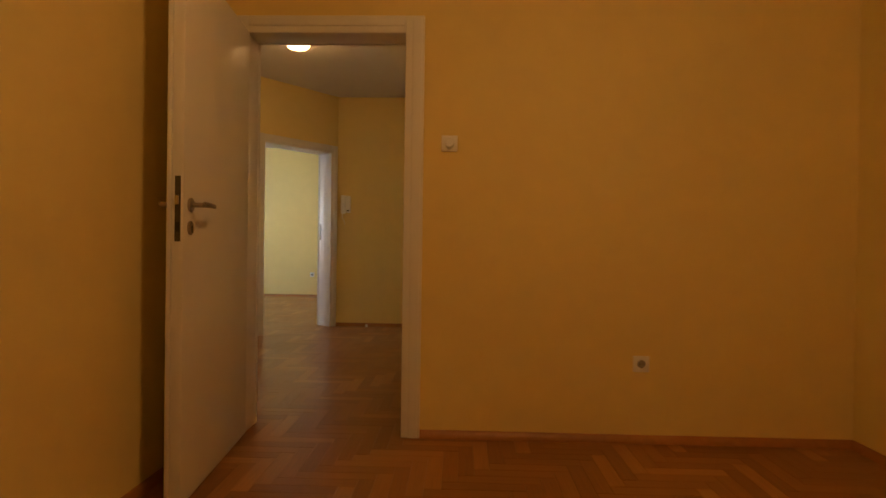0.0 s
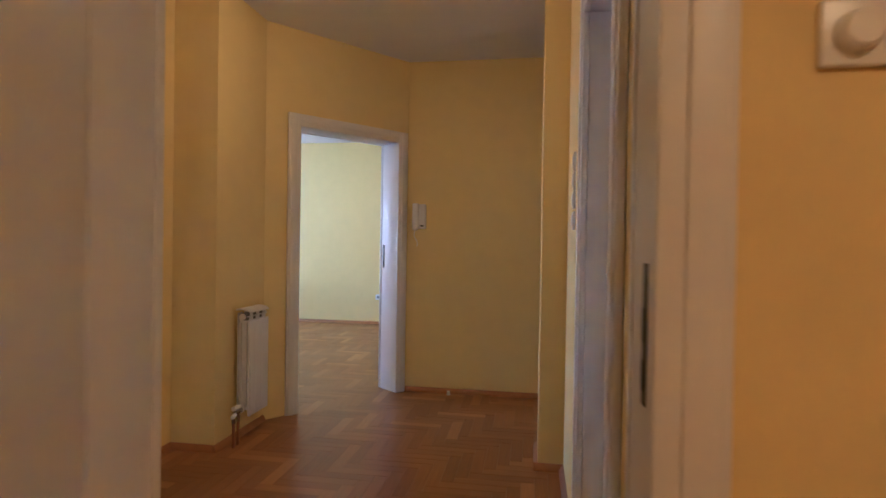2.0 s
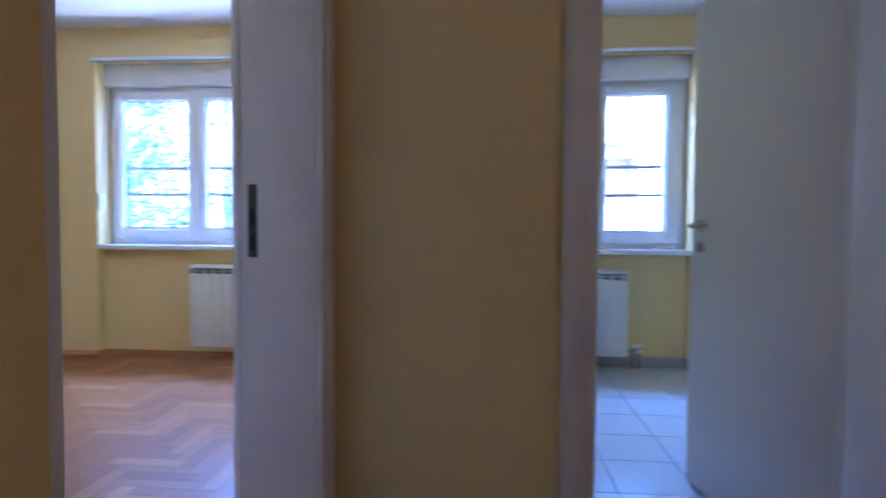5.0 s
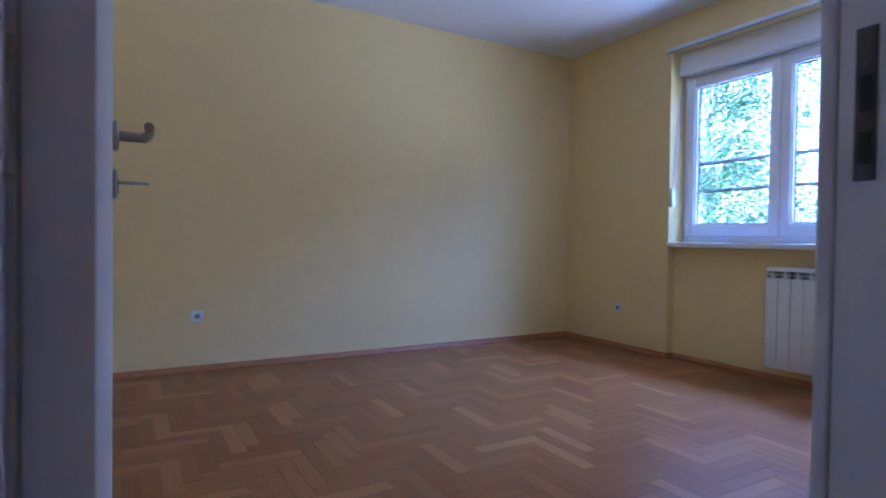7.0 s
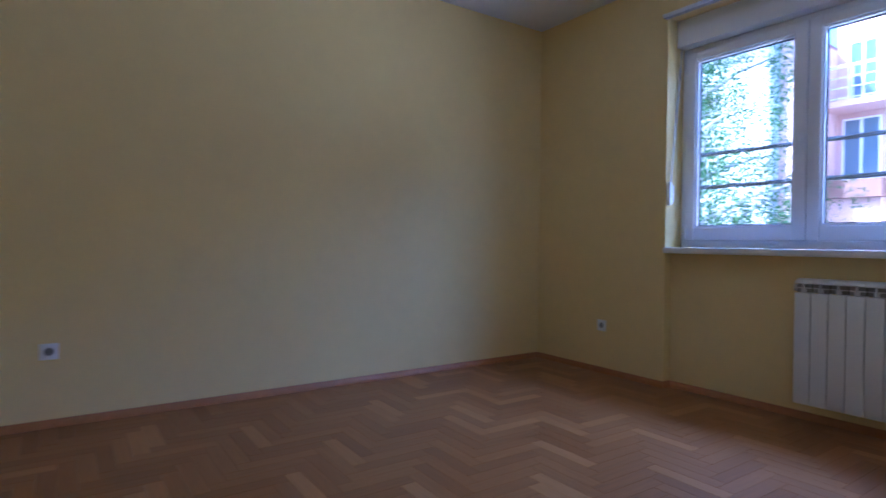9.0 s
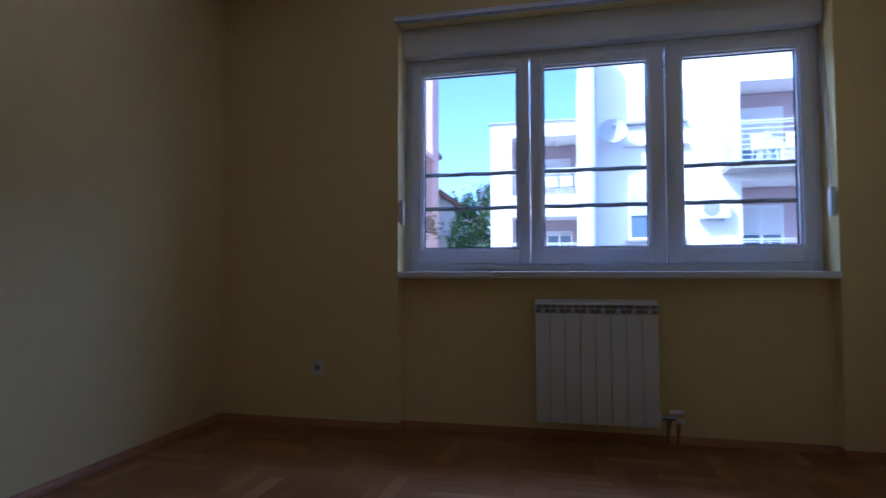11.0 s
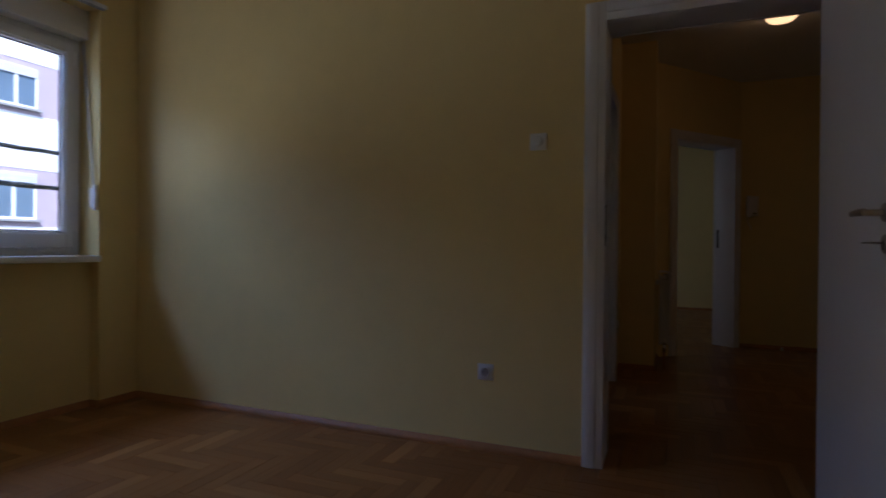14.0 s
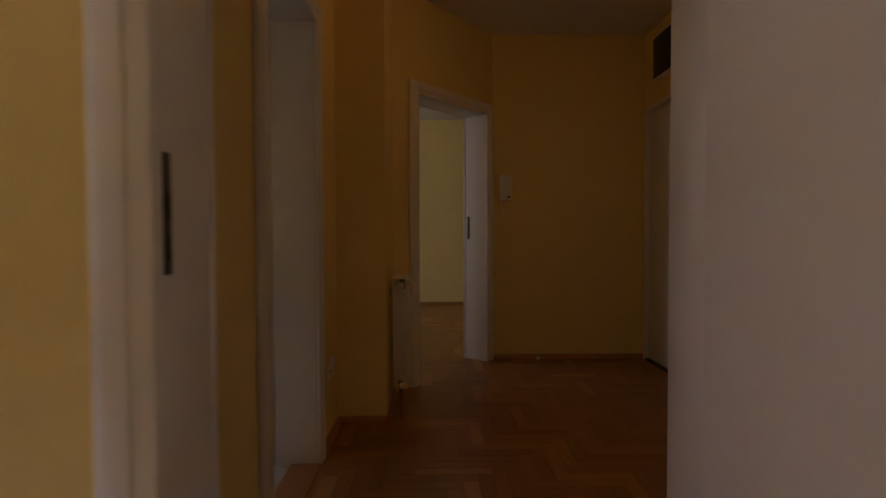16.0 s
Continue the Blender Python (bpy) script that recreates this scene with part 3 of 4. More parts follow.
def shutter_strap(y, side):
    """Grey webbing from the shutter box to a white winder on the reveal's edge."""
    t = thing("shutter_winder", "white plastic roller shutter winder with a grey strap", "shutter winder")
    part("case", boxed((-4.625, -4.575, y - 0.012, y + 0.012, 1.215, 1.335), bevel=0.008, segments=3), PLASTIC, t)
    part("wall_plate", boxed((-4.585, -4.562, y - 0.022 * (side < 0), y + 0.022 * (side > 0), 1.20, 1.35), bevel=0.003), PLASTIC, t)
    top, low = Vector((-4.70, y + side * 0.004, 2.245)), Vector((-4.60, y, 1.33))
    bm = bmesh.new()
    q = [low + Vector((-0.007, 0, 0)), low + Vector((0.007, 0, 0)), top + Vector((0.007, 0, 0)), top + Vector((-0.007, 0, 0))]
    lo = [bm.verts.new(p + Vector((0, 0.0008, 0))) for p in q]
    hi = [bm.verts.new(p - Vector((0, 0.0008, 0))) for p in q]
    bm.faces.new(lo)
    bm.faces.new(list(reversed(hi)))
    for k in range(4):
        bm.faces.new((lo[k], lo[(k + 1) % 4], hi[(k + 1) % 4], hi[k]))
    part("strap", bm, SHUTTER_STRAP, t, "grey woven strap")


shutter_strap(BAY_B[0] + 0.014, 1)
shutter_strap(BAY_B[1] - 0.014, -1)

# ---- radiators ----
SECTION = 0.08


def radiator(name, m, sections, z0, z1, label, valve_side=1):
    """An aluminium column radiator. Local x runs along the wall, local y out of it; the wall face is y=0."""
    r = thing(name, label, "radiator", m)
    d0, d1 = 0.028, 0.118
    for k in range(sections):
        a, b = k * SECTION + 0.0015, (k + 1) * SECTION - 0.0015
        mid = (a + b) / 2
        bm = boxed((a, b, d1 - 0.014, d1, z0, z1 - 0.075), bevel=0.004, segments=3)
        box(bm, a + 0.012, b - 0.012, d0, d0 + 0.006, z0 + 0.02, z1 - 0.03, bevel=0.002)
        box(bm, mid - 0.012, mid + 0.012, d0 + 0.006, d1 - 0.014, z0 + 0.03, z1 - 0.05)
        for q in (0.022, 0.058):
            box(bm, a + 0.008, b - 0.008, d0 + q, d0 + q + 0.003, z0 + 0.05, z1 - 0.09)
        sec = part("section", bm, RAD_WHITE, r)
        # curved hood
        bm = bmesh.new()
        prof = [(d0 - 0.002, z1 - 0.006), (d0 + 0.02, z1), (d0 + 0.05, z1 - 0.002), (d1 - 0.012, z1 - 0.010), (d1, z1 - 0.022), (d1, z1 - 0.027), (d1 - 0.012, z1 - 0.018), (d0 + 0.04, z1 - 0.010), (d0 - 0.002, z1 - 0.014)]
        rows = [[bm.verts.new((x, y, z)) for y, z in prof] for x in (a, b)]
        n = len(prof)
        for i in range(n):
            bm.faces.new((rows[0][i], rows[0][(i + 1) % n], rows[1][(i + 1) % n], rows[1][i]))
        bm.faces.new(rows[0])
        bm.faces.new(list(reversed(rows[1])))
        part("hood", bm, RAD_WHITE, sec)
        # grey block paints the shade inside the air slots
        part("grille", boxed((a + 0.003, b - 0.003, d0 + 0.03, d1 - 0.022, z1 - 0.072, z1 - 0.03)), RAD_GAP, sec, "air slots with their shade painted grey")
        part("grille_bar", boxed((mid - 0.003, mid + 0.003, d1 - 0.022, d1 - 0.004, z1 - 0.076, z1 - 0.024), (a, b, d1 - 0.018, d1 - 0.010, z1 - 0.052, z1 - 0.047)), RAD_WHITE, sec)
    end = sections * SECTION if valve_side > 0 else 0.0
    s = valve_side
    yc = (d0 + d1) / 2
    for z, e in ((z1 - 0.05, 0.0 if s > 0 else sections * SECTION), (z1 - 0.05, end), (z0 + 0.045, end)):
        so = -1 if e == 0.0 else 1
        part("plug", rod(bmesh.new(), (e, yc, z), (e + so * 0.014, yc, z), 0.019, 20), RAD_WHITE, r)
    v = part("valve", rod(rod(bmesh.new(), (end + s * 0.012, yc, z0 + 0.045), (end + s * 0.085, yc, z0 + 0.045), 0.014, 14), (end + s * 0.05, yc, z0 + 0.045), (end + s * 0.05, yc, z0 + 0.0), 0.012, 14), CHROME, r, "chrome radiator valve")
    rod(bm := bmesh.new(), (end + s * 0.05, yc + 0.008, z0 + 0.075), (end + s * 0.12, yc + 0.012, z0 + 0.08), 0.013, 16)
    part("valve_cap", bm, PLASTIC, v, "white valve cap")
    part("valve_cap", rod(bmesh.new(), (end + s * 0.085, yc + 0.004, z0 + 0.035), (end + s * 0.125, yc + 0.008, z0 + 0.03), 0.011, 16), PLASTIC, v)
    for q in (0.045, 0.095):
        part("nut", rod(bmesh.new(), (end + s * q, yc, z0 - 0.015), (end + s * q, yc, z0 + 0.015), 0.013, 6), CHROME, v)
        part("pipe", rod(bmesh.new(), (end + s * q, yc, 0.0), (end + s * q, yc, z0 - 0.01), 0.0085, 14), COPPER, r, "copper pipe rising from the floor")
    for q in (0.2, sections * SECTION - 0.2):
        if sections > 4:
            part("bracket", boxed((q - 0.012, q + 0.012, 0.0, d0, z1 - 0.09, z1 - 0.06)), RAD_WHITE, r)
    if sections <= 4:
        part("bracket", boxed((0.10, 0.14, 0.0, d0, z1 - 0.12, z1 - 0.08)), RAD_WHITE, r)
    return r


radiator("radiator", pose(NOOK, 1.065, 0, 0, 0, -90), 8, 0.105, 0.770, "white eight-section aluminium radiator below a window", valve_side=-1)
radiator("radiator", pose(NOOK, 3.91, 0, 0, 0, -90), 6, 0.105, 0.770, "white six-section aluminium radiator below the kitchen window", valve_side=-1)
radiator("radiator", pose(NICHE, 4.87, 0, 0, 0, -90), 3, 0.155, 0.805, "white narrow three-section aluminium radiator on the hall wall", valve_side=1)

# ---- switches, sockets, intercom ----


def dimmer(m):
    d = thing("dimmer_switch", "white square rotary dimmer switch on a yellow wall", "light switch", m, group="dimmer switches")
    part("plate", boxed((-0.04, 0.04, 0, 0.010, -0.04, 0.04), bevel=0.004, segments=3), PLASTIC, d)
    part("knob", lathe(bmesh.new(), [(0.026, 0.008), (0.026, 0.013), (0.0235, 0.015), (0.0225, 0.026), (0.019, 0.029)], Matrix.Rotation(radians(-90), 4, "X"), 32), PLASTIC, d)
    return d


def socket(m, label="white square earthed power socket"):
    d = thing("power_socket", label, "power socket", m, group="power sockets")
    bm = boxed((-0.04, 0.04, 0, 0.006, -0.04, 0.04), bevel=0.003)
    part("plate", bm, PLASTIC, d)
    part("rim", lathe(bmesh.new(), [(0.030, 0.004), (0.030, 0.010), (0.027, 0.0115), (0.0215, 0.0115), (0.0205, 0.0035)], Matrix.Rotation(radians(-90), 4, "X"), 32), PLASTIC, d)
    # grey disc paints the shade in the white well
    part("well", lathe(bmesh.new(), [(0.0200, 0.006), (0.0195, 0.0075)], Matrix.Rotation(radians(-90), 4, "X"), 28), RAD_GAP, d, "socket well with its shade painted grey")
    for x in (-0.0095, 0.0095):
        part("pin_hole", rod(bmesh.new(), (x, 0.0072, 0), (x, 0.0084, 0), 0.003, 10), DARK, d)
    for z in (-0.018, 0.018):
        part("earth_clip", boxed((-0.003, 0.003, 0.0075, 0.011, z - 0.002, z + 0.002)), CHROME, d)
    return d


FACE_S = pose(0, 0, 0, 0, 0, 180)   # looks south
dimmer(pose(0.69, DIV_A, 1.473) @ FACE_S)
dimmer(pose(-1.925, DIV, 1.495) @ FACE_S)
socket(pose(1.655, DIV_A, 0.39) @ FACE_S)
socket(pose(-2.175, DIV, 0.385) @ FACE_S)
socket(pose(-1.248, SOUTH, 0.375))
socket(pose(WEST, -0.885, 0.345, 0, 0, -90))
socket(pose(-1.93, FAR_N, 0.40) @ FACE_S)
socket(pose(KIT, 4.29, 0.375, 0, 0, -90))
tel = thing("phone_socket", "white square telephone socket beside a power socket", "phone socket", pose(KIT, 4.195, 0.358, 0, 0, -90))
part("plate", boxed((-0.04, 0.04, 0, 0.010, -0.04, 0.04), bevel=0.004, segments=3), PLASTIC, tel)
for x in (-0.012, 0.008):
    part("jack", boxed((x - 0.006, x + 0.006, 0.0095, 0.0115, -0.008, 0.006)), DARK, tel)
# stack of switches beside the bathroom door
stack = thing("switch_panel", "white stacked light switches beside the bathroom door", "light switch", pose(BATH, 4.05, 1.46, 0, 0, 90))
for k, z in enumerate((0.125, 0.042, -0.042)):
    p = part("plate", boxed((-0.04, 0.04, 0, 0.010, z - 0.04, z + 0.04), bevel=0.003), PLASTIC, stack)
    part("rocker", boxed((-0.026, 0.026, 0.009, 0.015, z - 0.026, z + 0.026), bevel=0.004), PLASTIC, p)
p = part("plate", boxed((-0.04, 0.04, 0, 0.010, -0.175, -0.095), bevel=0.003), PLASTIC, stack)
part("rocker", boxed((-0.026, 0.026, 0.009, 0.015, -0.161, -0.109), bevel=0.004), PLASTIC, p)

icom = thing("intercom_phone", "white plastic intercom handset hanging on a yellow wall", "intercom", pose(-0.598, ICOM, 1.43) @ FACE_S)
part("base", boxed((-0.055, 0.05, 0, 0.028, -0.10, 0.10), bevel=0.007, segments=3), PLASTIC, icom)
hs = part("handset", boxed((0.002, 0.052, 0.02, 0.062, -0.112, 0.105), bevel=0.012, segments=3), PLASTIC, icom)
part("button", boxed((-0.04, -0.012, 0.027, 0.032, -0.082, -0.07)), DARK, icom, "dark call button")
bm = bmesh.new()
pts = [Vector((0.03 + 0.012 * math.sin(k * 0.7) - 0.0012 * k, 0.03, -0.112 - 0.016 * k)) for k in range(9)]
for a, b in zip(pts, pts[1:]):
    rod(bm, a, b, 0.0035, 8)
part("cord", bm, PLASTIC, icom, "white hanging handset cord")

stop = thing("door_stop", "small white door stop on the parquet near the wall", "door stop", pose(-0.33, 5.93, 0))
part("body", lathe(bmesh.new(), [(0.016, 0), (0.016, 0.004), (0.012, 0.008), (0.013, 0.026), (0.010, 0.030)], seg=20), PLASTIC, stop)

vent = thing("fuse_box", "black rectangular panel fixed high on the entry wall", "fuse box", pose(ENTRY, 5.55, 2.41, 0, 0, 90))
part("frame", boxed((-0.18, 0.18, 0, 0.03, -0.17, 0.17), bevel=0.006), WHITE_TRIM, vent)
part("cover", boxed((-0.165, 0.165, 0.028, 0.034, -0.155, 0.155), bevel=0.003), DARK, vent, "black cover")

# ---- lamps ----


def ceiling_lamp(x, y, label, opal):
    t = thing("ceiling_lamp", label, "ceiling lamp", pose(x, y, H))
    part("base", lathe(bmesh.new(), [(0.095, 0), (0.095, -0.016), (0.085, -0.02), (0.05, -0.02)], seg=40), RAD_WHITE, t)
    g = part("shade", lathe(bmesh.new(), [(0.085, -0.021), (0.100, -0.030), (0.101, -0.048), (0.094, -0.066), (0.078, -0.080), (0.05, -0.088), (0.02, -0.090)], seg=48), opal, t, "glowing opal glass bowl")
    g.visible_shadow = False
    return t


ceiling_lamp(-0.64, 4.13, "lit round ceiling lamp with an opal glass bowl", HALL_GLASS)
ceiling_lamp(1.15, 0.25, "lit round ceiling lamp with an opal glass bowl", LAMP_GLASS)

far_lamp = thing("ceiling_lamp", "unlit flat round glass ceiling lamp with a brass rim", "ceiling lamp", pose(-2.06, 7.54, H))
part("base", lathe(bmesh.new(), [(0.10, 0), (0.10, -0.02), (0.06, -0.03)], seg=32), BRASS, far_lamp)
part("shade", lathe(bmesh.new(), [(0.215, -0.035), (0.20, -0.06), (0.15, -0.085), (0.06, -0.10)], seg=40), PLASTIC, far_lamp, "white glass bowl")
part("rim", lathe(bmesh.new(), [(0.20, -0.022), (0.235, -0.024), (0.238, -0.034), (0.20, -0.036)], seg=40), BRASS, far_lamp, "aged brass rim")

structure("threshold_kitchen", boxed((-1.86, -1.72, 3.137, 3.893, -0.004, 0.008), bevel=0.003), SKIRT, "low oak threshold strip between parquet and tiles", "threshold")
for a, b in (((WEST, WEST + 0.010), (4.38, 5.0)), ((NOOK, NOOK + 0.010), (2.95, 4.38)), ((WEST, WEST + 0.010), (2.40, 2.95))):
    structure("baseboard_kitchen", boxed((*a, *b, 0, 0.085), bevel=0.002), SKIRT_TILE, "grey ceramic skirting tiles", "baseboard")
structure("baseboard_kitchen", boxed((NOOK + 0.01, WEST + 0.01, 4.370, 4.380, 0, 0.085)), SKIRT_TILE, "grey ceramic skirting tiles", "baseboard")
structure("baseboard_kitchen", boxed((WEST + 0.01, -1.93, 4.990, 5.0, 0, 0.085)), SKIRT_TILE, "grey ceramic skirting tiles", "baseboard")

# ---- outside ----
GROUND = -2.0
structure("ground", boxed((-900, 900, -900, 900, GROUND - 0.3, GROUND)), ASPHALT, "grey asphalt street reaching into the distance", "ground")
# the outside skin and roof of the house the flat is in
structure("house_shell", boxed((OUT, 2.85, SOUTH - 0.2, FAR_N + 0.2, GROUND, -0.31), (OUT, 2.85, SOUTH - 0.2, FAR_N + 0.2, H + 0.21, H + 0.7)), FACADE_WHITE, "pale rendered storeys below and above the flat", "house")


def power_cable(y0, y1, x, z, label):
    """Twisted black overhead cable that sags a little."""
    c = thing("overhead_cable", label, "cable")
    for ph in range(3):
        bm = bmesh.new()
        last = None
        n = 260
        for k in range(n + 1):
            u = k / n
            y = y0 + (y1 - y0) * u
            a = ph * 2.094 + y * 7.5
            ctr = Vector((x + 0.0085 * math.cos(a), y, z + 0.06 * (2 * u - 1) ** 2 - 0.02 + 0.0085 * math.sin(a)))
            ring = [bm.verts.new(ctr + Vector((0.0085 * math.cos(t), 0, 0.0085 * math.sin(t)))) for t in (0, 1.257, 2.513, 3.77, 5.027)]
            if last:
                for j in range(5):
                    bm.faces.new((last[j], last[(j + 1) % 5], ring[(j + 1) % 5], ring[j]))
            last = ring
        part("strand", bm, CABLE, c)
    return c


for y in (-9.0, 12.0):
    pole = thing("utility_pole", "wooden utility pole carrying overhead cables", "utility pole", pose(-5.43, y, GROUND))
    part("pole", rod(bmesh.new(), (0, 0, 0), (0, 0, 5.2), 0.13, 16, 0.10), BARK, pole)
    part("cross_arm", boxed((-0.4, 0.4, -0.05, 0.05, 3.2, 3.3), bevel=0.01), BARK, pole)
power_cable(-9, 12, -5.45, 1.665, "thick black twisted overhead cable outside the window")
power_cable(-9, 12, -5.40, 1.405, "thick black twisted overhead cable outside the window")


def facade_window(parent, x, y0, y1, z0, z1, shutter, mullion=True):
    """A window set in a facade that faces +x: frame, dark glass, roller shutter let down to the height shutter."""
    w = part("window", boxed((x - 0.02, x + 0.04, y0, y0 + 0.06, z0, z1), (x - 0.02, x + 0.04, y1 - 0.06, y1, z0, z1), (x - 0.02, x + 0.04, y0 + 0.06, y1 - 0.06, z0, z0 + 0.06), (x - 0.02, x + 0.04, y0 + 0.06, y1 - 0.06, z1 - 0.06, z1), *([(x - 0.02, x + 0.04, (y0 + y1) / 2 - 0.04, (y0 + y1) / 2 + 0.04, z0 + 0.06, z1 - 0.06)] if mullion else [])), PVC, parent)
    part("pane", boxed((x + 0.001, x + 0.012, y0 + 0.06, y1 - 0.06, z0 + 0.06, z1 - 0.06)), DARK_GLASS, w)
    if shutter < z1:
        bm = bmesh.new()
        z = shutter
        while z < z1 - 0.01:
            box(bm, x + 0.045, x + 0.06, y0 + 0.02, y1 - 0.02, z, z + 0.042)
            z += 0.048
        part("roller_shutter", bm, ROLLER, w)
    part("sill", boxed((x - 0.02, x + 0.14, y0 - 0.08, y1 + 0.08, z0 - 0.06, z0 - 0.005)), CONCRETE, w)
    return w


def balcony_rail(parent, x, y0, y1, z0, z1, side_depth=0.0, bars=8):
    r = part("balcony_rail", boxed((x - 0.025, x + 0.025, y0, y1, z1 - 0.04, z1)), RAIL_METAL, parent)
    for k in range(bars):
        z = z0 + 0.08 + (z1 - z0 - 0.16) * k / (bars - 1)
        part("bar", boxed((x - 0.012, x + 0.012, y0, y1, z - 0.014, z + 0.014)), RAIL_METAL, r)
        if side_depth:
            part("bar", boxed((x - side_depth, x - 0.013, y0, y0 + 0.024, z - 0.014, z + 0.014), (x - side_depth, x - 0.013, y1 - 0.024, y1, z - 0.014, z + 0.014)), RAIL_METAL, r)
    n = max(2, int((y1 - y0) / 0.8))
    for k in range(n + 1):
        y = y0 + (y1 - y0) * k / n
        part("post", boxed((x - 0.05, x - 0.013, max(y0, y - 0.02), min(y1, y + 0.02), z0, z1 - 0.04)), RAIL_METAL, r)
    return r


def plastic_chair_set(x, y, z, name="garden_chair"):
    c = thing(name, "white plastic garden chair on a balcony", "chair", pose(x, y, z), group="balcony chairs")
    part("seat", boxed((-0.22, 0.22, -0.22, 0.22, 0.40, 0.43), bevel=0.01), PLASTIC, c)
    part("backrest", boxed((-0.25, -0.21, -0.22, 0.22, 0.43, 0.85), bevel=0.012), PLASTIC, c)
    for a in (-0.2, 0.2):
        for b in (-0.2, 0.2):
            part("leg", rod(bmesh.new(), (a, b, 0.40), (a * 1.15, b * 1.15, 0.0), 0.018, 8), PLASTIC, c)
    return c


# far block with two loggias
LX = -22.6
left_block = thing("apartment_building", "white apartment building with recessed balconies and pale rails", "building", pose(0, 0, 0))
part("wall", boxed((-30, LX, -2.25, -1.45, GROUND, 6.65), (-30, LX, -1.45, 1.5, 6.10, 6.65), (-30, LX, -1.45, 1.5, 3.05, 3.87), (-30, LX, -1.45, 1.5, GROUND, 1.02), (-30, -24.4, -1.45, 1.5, 1.02, 3.05), (-30, -24.4, -1.45, 1.5, 3.87, 6.10), (-30, LX, 1.5, 2.4, GROUND, 6.65)), FACADE_WHITE, left_block)
part("parapet_cap", boxed((-30, LX + 0.08, -2.33, 2.4, 6.65, 6.71)), ZINC, left_block, "grey metal parapet cap")
part("loggia_lining", boxed((-24.395, -24.36, -1.44, 1.49, 1.03, 3.04), (-24.395, -24.36, -1.44, 1.49, 3.88, 6.09), (-24.35, LX - 0.05, -1.449, -1.42, 1.03, 3.04), (-24.35, LX - 0.05, -1.449, -1.42, 3.88, 6.09)), FACADE_MAUVE, left_block, "mauve rendered balcony recess, darkened in colour for its shade")
facade_window(left_block, -24.33, -0.21, 0.81, 1.05, 2.62, 2.42)
facade_window(left_block, -24.33, -0.25, 0.75, 3.90, 5.55, 4.1)
balcony_rail(left_block, LX - 0.05, -1.44, 1.49, 3.87, 4.87)
balcony_rail(left_block, LX - 0.05, -1.44, 1.49, 1.02, 2.06)
part("boiler", boxed((-24.3, -23.9, 0.92, 1.42, 4.4, 5.25), bevel=0.04), RAD_WHITE, left_block, "white boiler on the balcony wall")
part("balcony_lamp", rod(bmesh.new(), (-23.6, 0.25, 5.92), (-23.6, 0.25, 6.09), 0.09, 14), PLASTIC, left_block)
plastic_chair_set(-23.4, 0.6, 3.87)
plastic_chair_set(-23.4, 1.15, 3.87)
plastic_chair_set(-23.4, 0.0, 3.87)
fridge = thing("balcony_cabinet", "white low cabinet standing on a balcony", "cabinet", pose(-23.2, 1.2, 1.02))
part("body", boxed((-0.25, 0.25, -0.28, 0.28, 0.0, 0.82), bevel=0.015), RAD_WHITE, fridge)
part("door", boxed((0.25, 0.275, -0.27, 0.27, 0.04, 0.80), bevel=0.006), RAD_WHITE, fridge)

# near block with projecting balconies
RX = -16.9
block = thing("apartment_building", "pale apartment building with projecting balconies and roller shutters", "building", pose(0, 0, 0))
part("fin", boxed((-22.5, -15.9, 0.97, 1.36, GROUND, 7.4)), FACADE_WHITE, block, "white projecting wall fin")
part("wall", boxed((-27, RX, 1.361, 4.98, GROUND, 7.0), (-27, RX, 4.98, 7.2, 5.86, 7.0), (-27, RX, 4.98, 7.2, 3.26, 3.58), (-27, RX, 4.98, 7.2, GROUND, 0.70), (-27, -18.1, 4.98, 7.2, 0.70, 3.26), (-27, -18.1, 4.98, 7.2, 3.58, 5.86), (-27, RX, 7.2, 7.85, GROUND, 7.0)), FACADE_WHITE, block)
part("side_wing", boxed((-27, RX - 0.02, 7.851, 14, GROUND, 7.2)), FACADE_MAUVE, block, "mauve rendered wing")
part("balcony_lining", boxed((-18.095, -18.06, 4.99, 7.19, 0.71, 3.25), (-18.095, -18.06, 4.99, 7.19, 3.59, 5.85), (-18.05, RX - 0.05, 7.165, 7.199, 0.71, 3.25), (-18.05, RX - 0.05, 7.165, 7.199, 3.59, 5.85)), FACADE_MAUVE, block, "mauve rendered balcony recess, darkened in colour for its shade")
part("downpipe", rod(bmesh.new(), (RX + 0.06, 7.85, GROUND), (RX + 0.06, 7.85, 7.0), 0.05, 12), ZINC, block, "zinc downpipe")
part("downpipe", rod(bmesh.new(), (-15.84, 1.30, GROUND), (-15.84, 1.30, 7.4), 0.055, 12), ZINC, block, "zinc downpipe")
for z in (3.58, 0.70):
    part("balcony_slab", boxed((RX + 0.001, -16.05, 4.50, 7.0, z - 0.12, z)), CONCRETE, block)
    balcony_rail(block, -16.09, 4.53, 6.97, z, z + 1.05, side_depth=0.78)
facade_window(block, RX, 2.2, 3.62, 4.93, 5.80, 4.95)
part("ledge", boxed((RX + 0.001, RX + 0.16, 2.1, 3.72, 4.28, 4.36), bevel=0.01), FACADE_WHITE, block, "white projecting ledge")
facade_window(block, RX, 2.2, 3.55, 1.80, 3.10, 2.44)
facade_window(block, -18.04, 5.25, 6.35, 3.60, 5.45, 4.3)
facade_window(block, -18.04, 5.2, 6.3, 0.72, 2.75, 1.95)
facade_window(block, RX - 0.01, 8.05, 9.1, 4.50, 5.55, 5.32)
facade_window(block, RX - 0.01, 7.98, 9.08, 1.60, 2.80, 2.56)
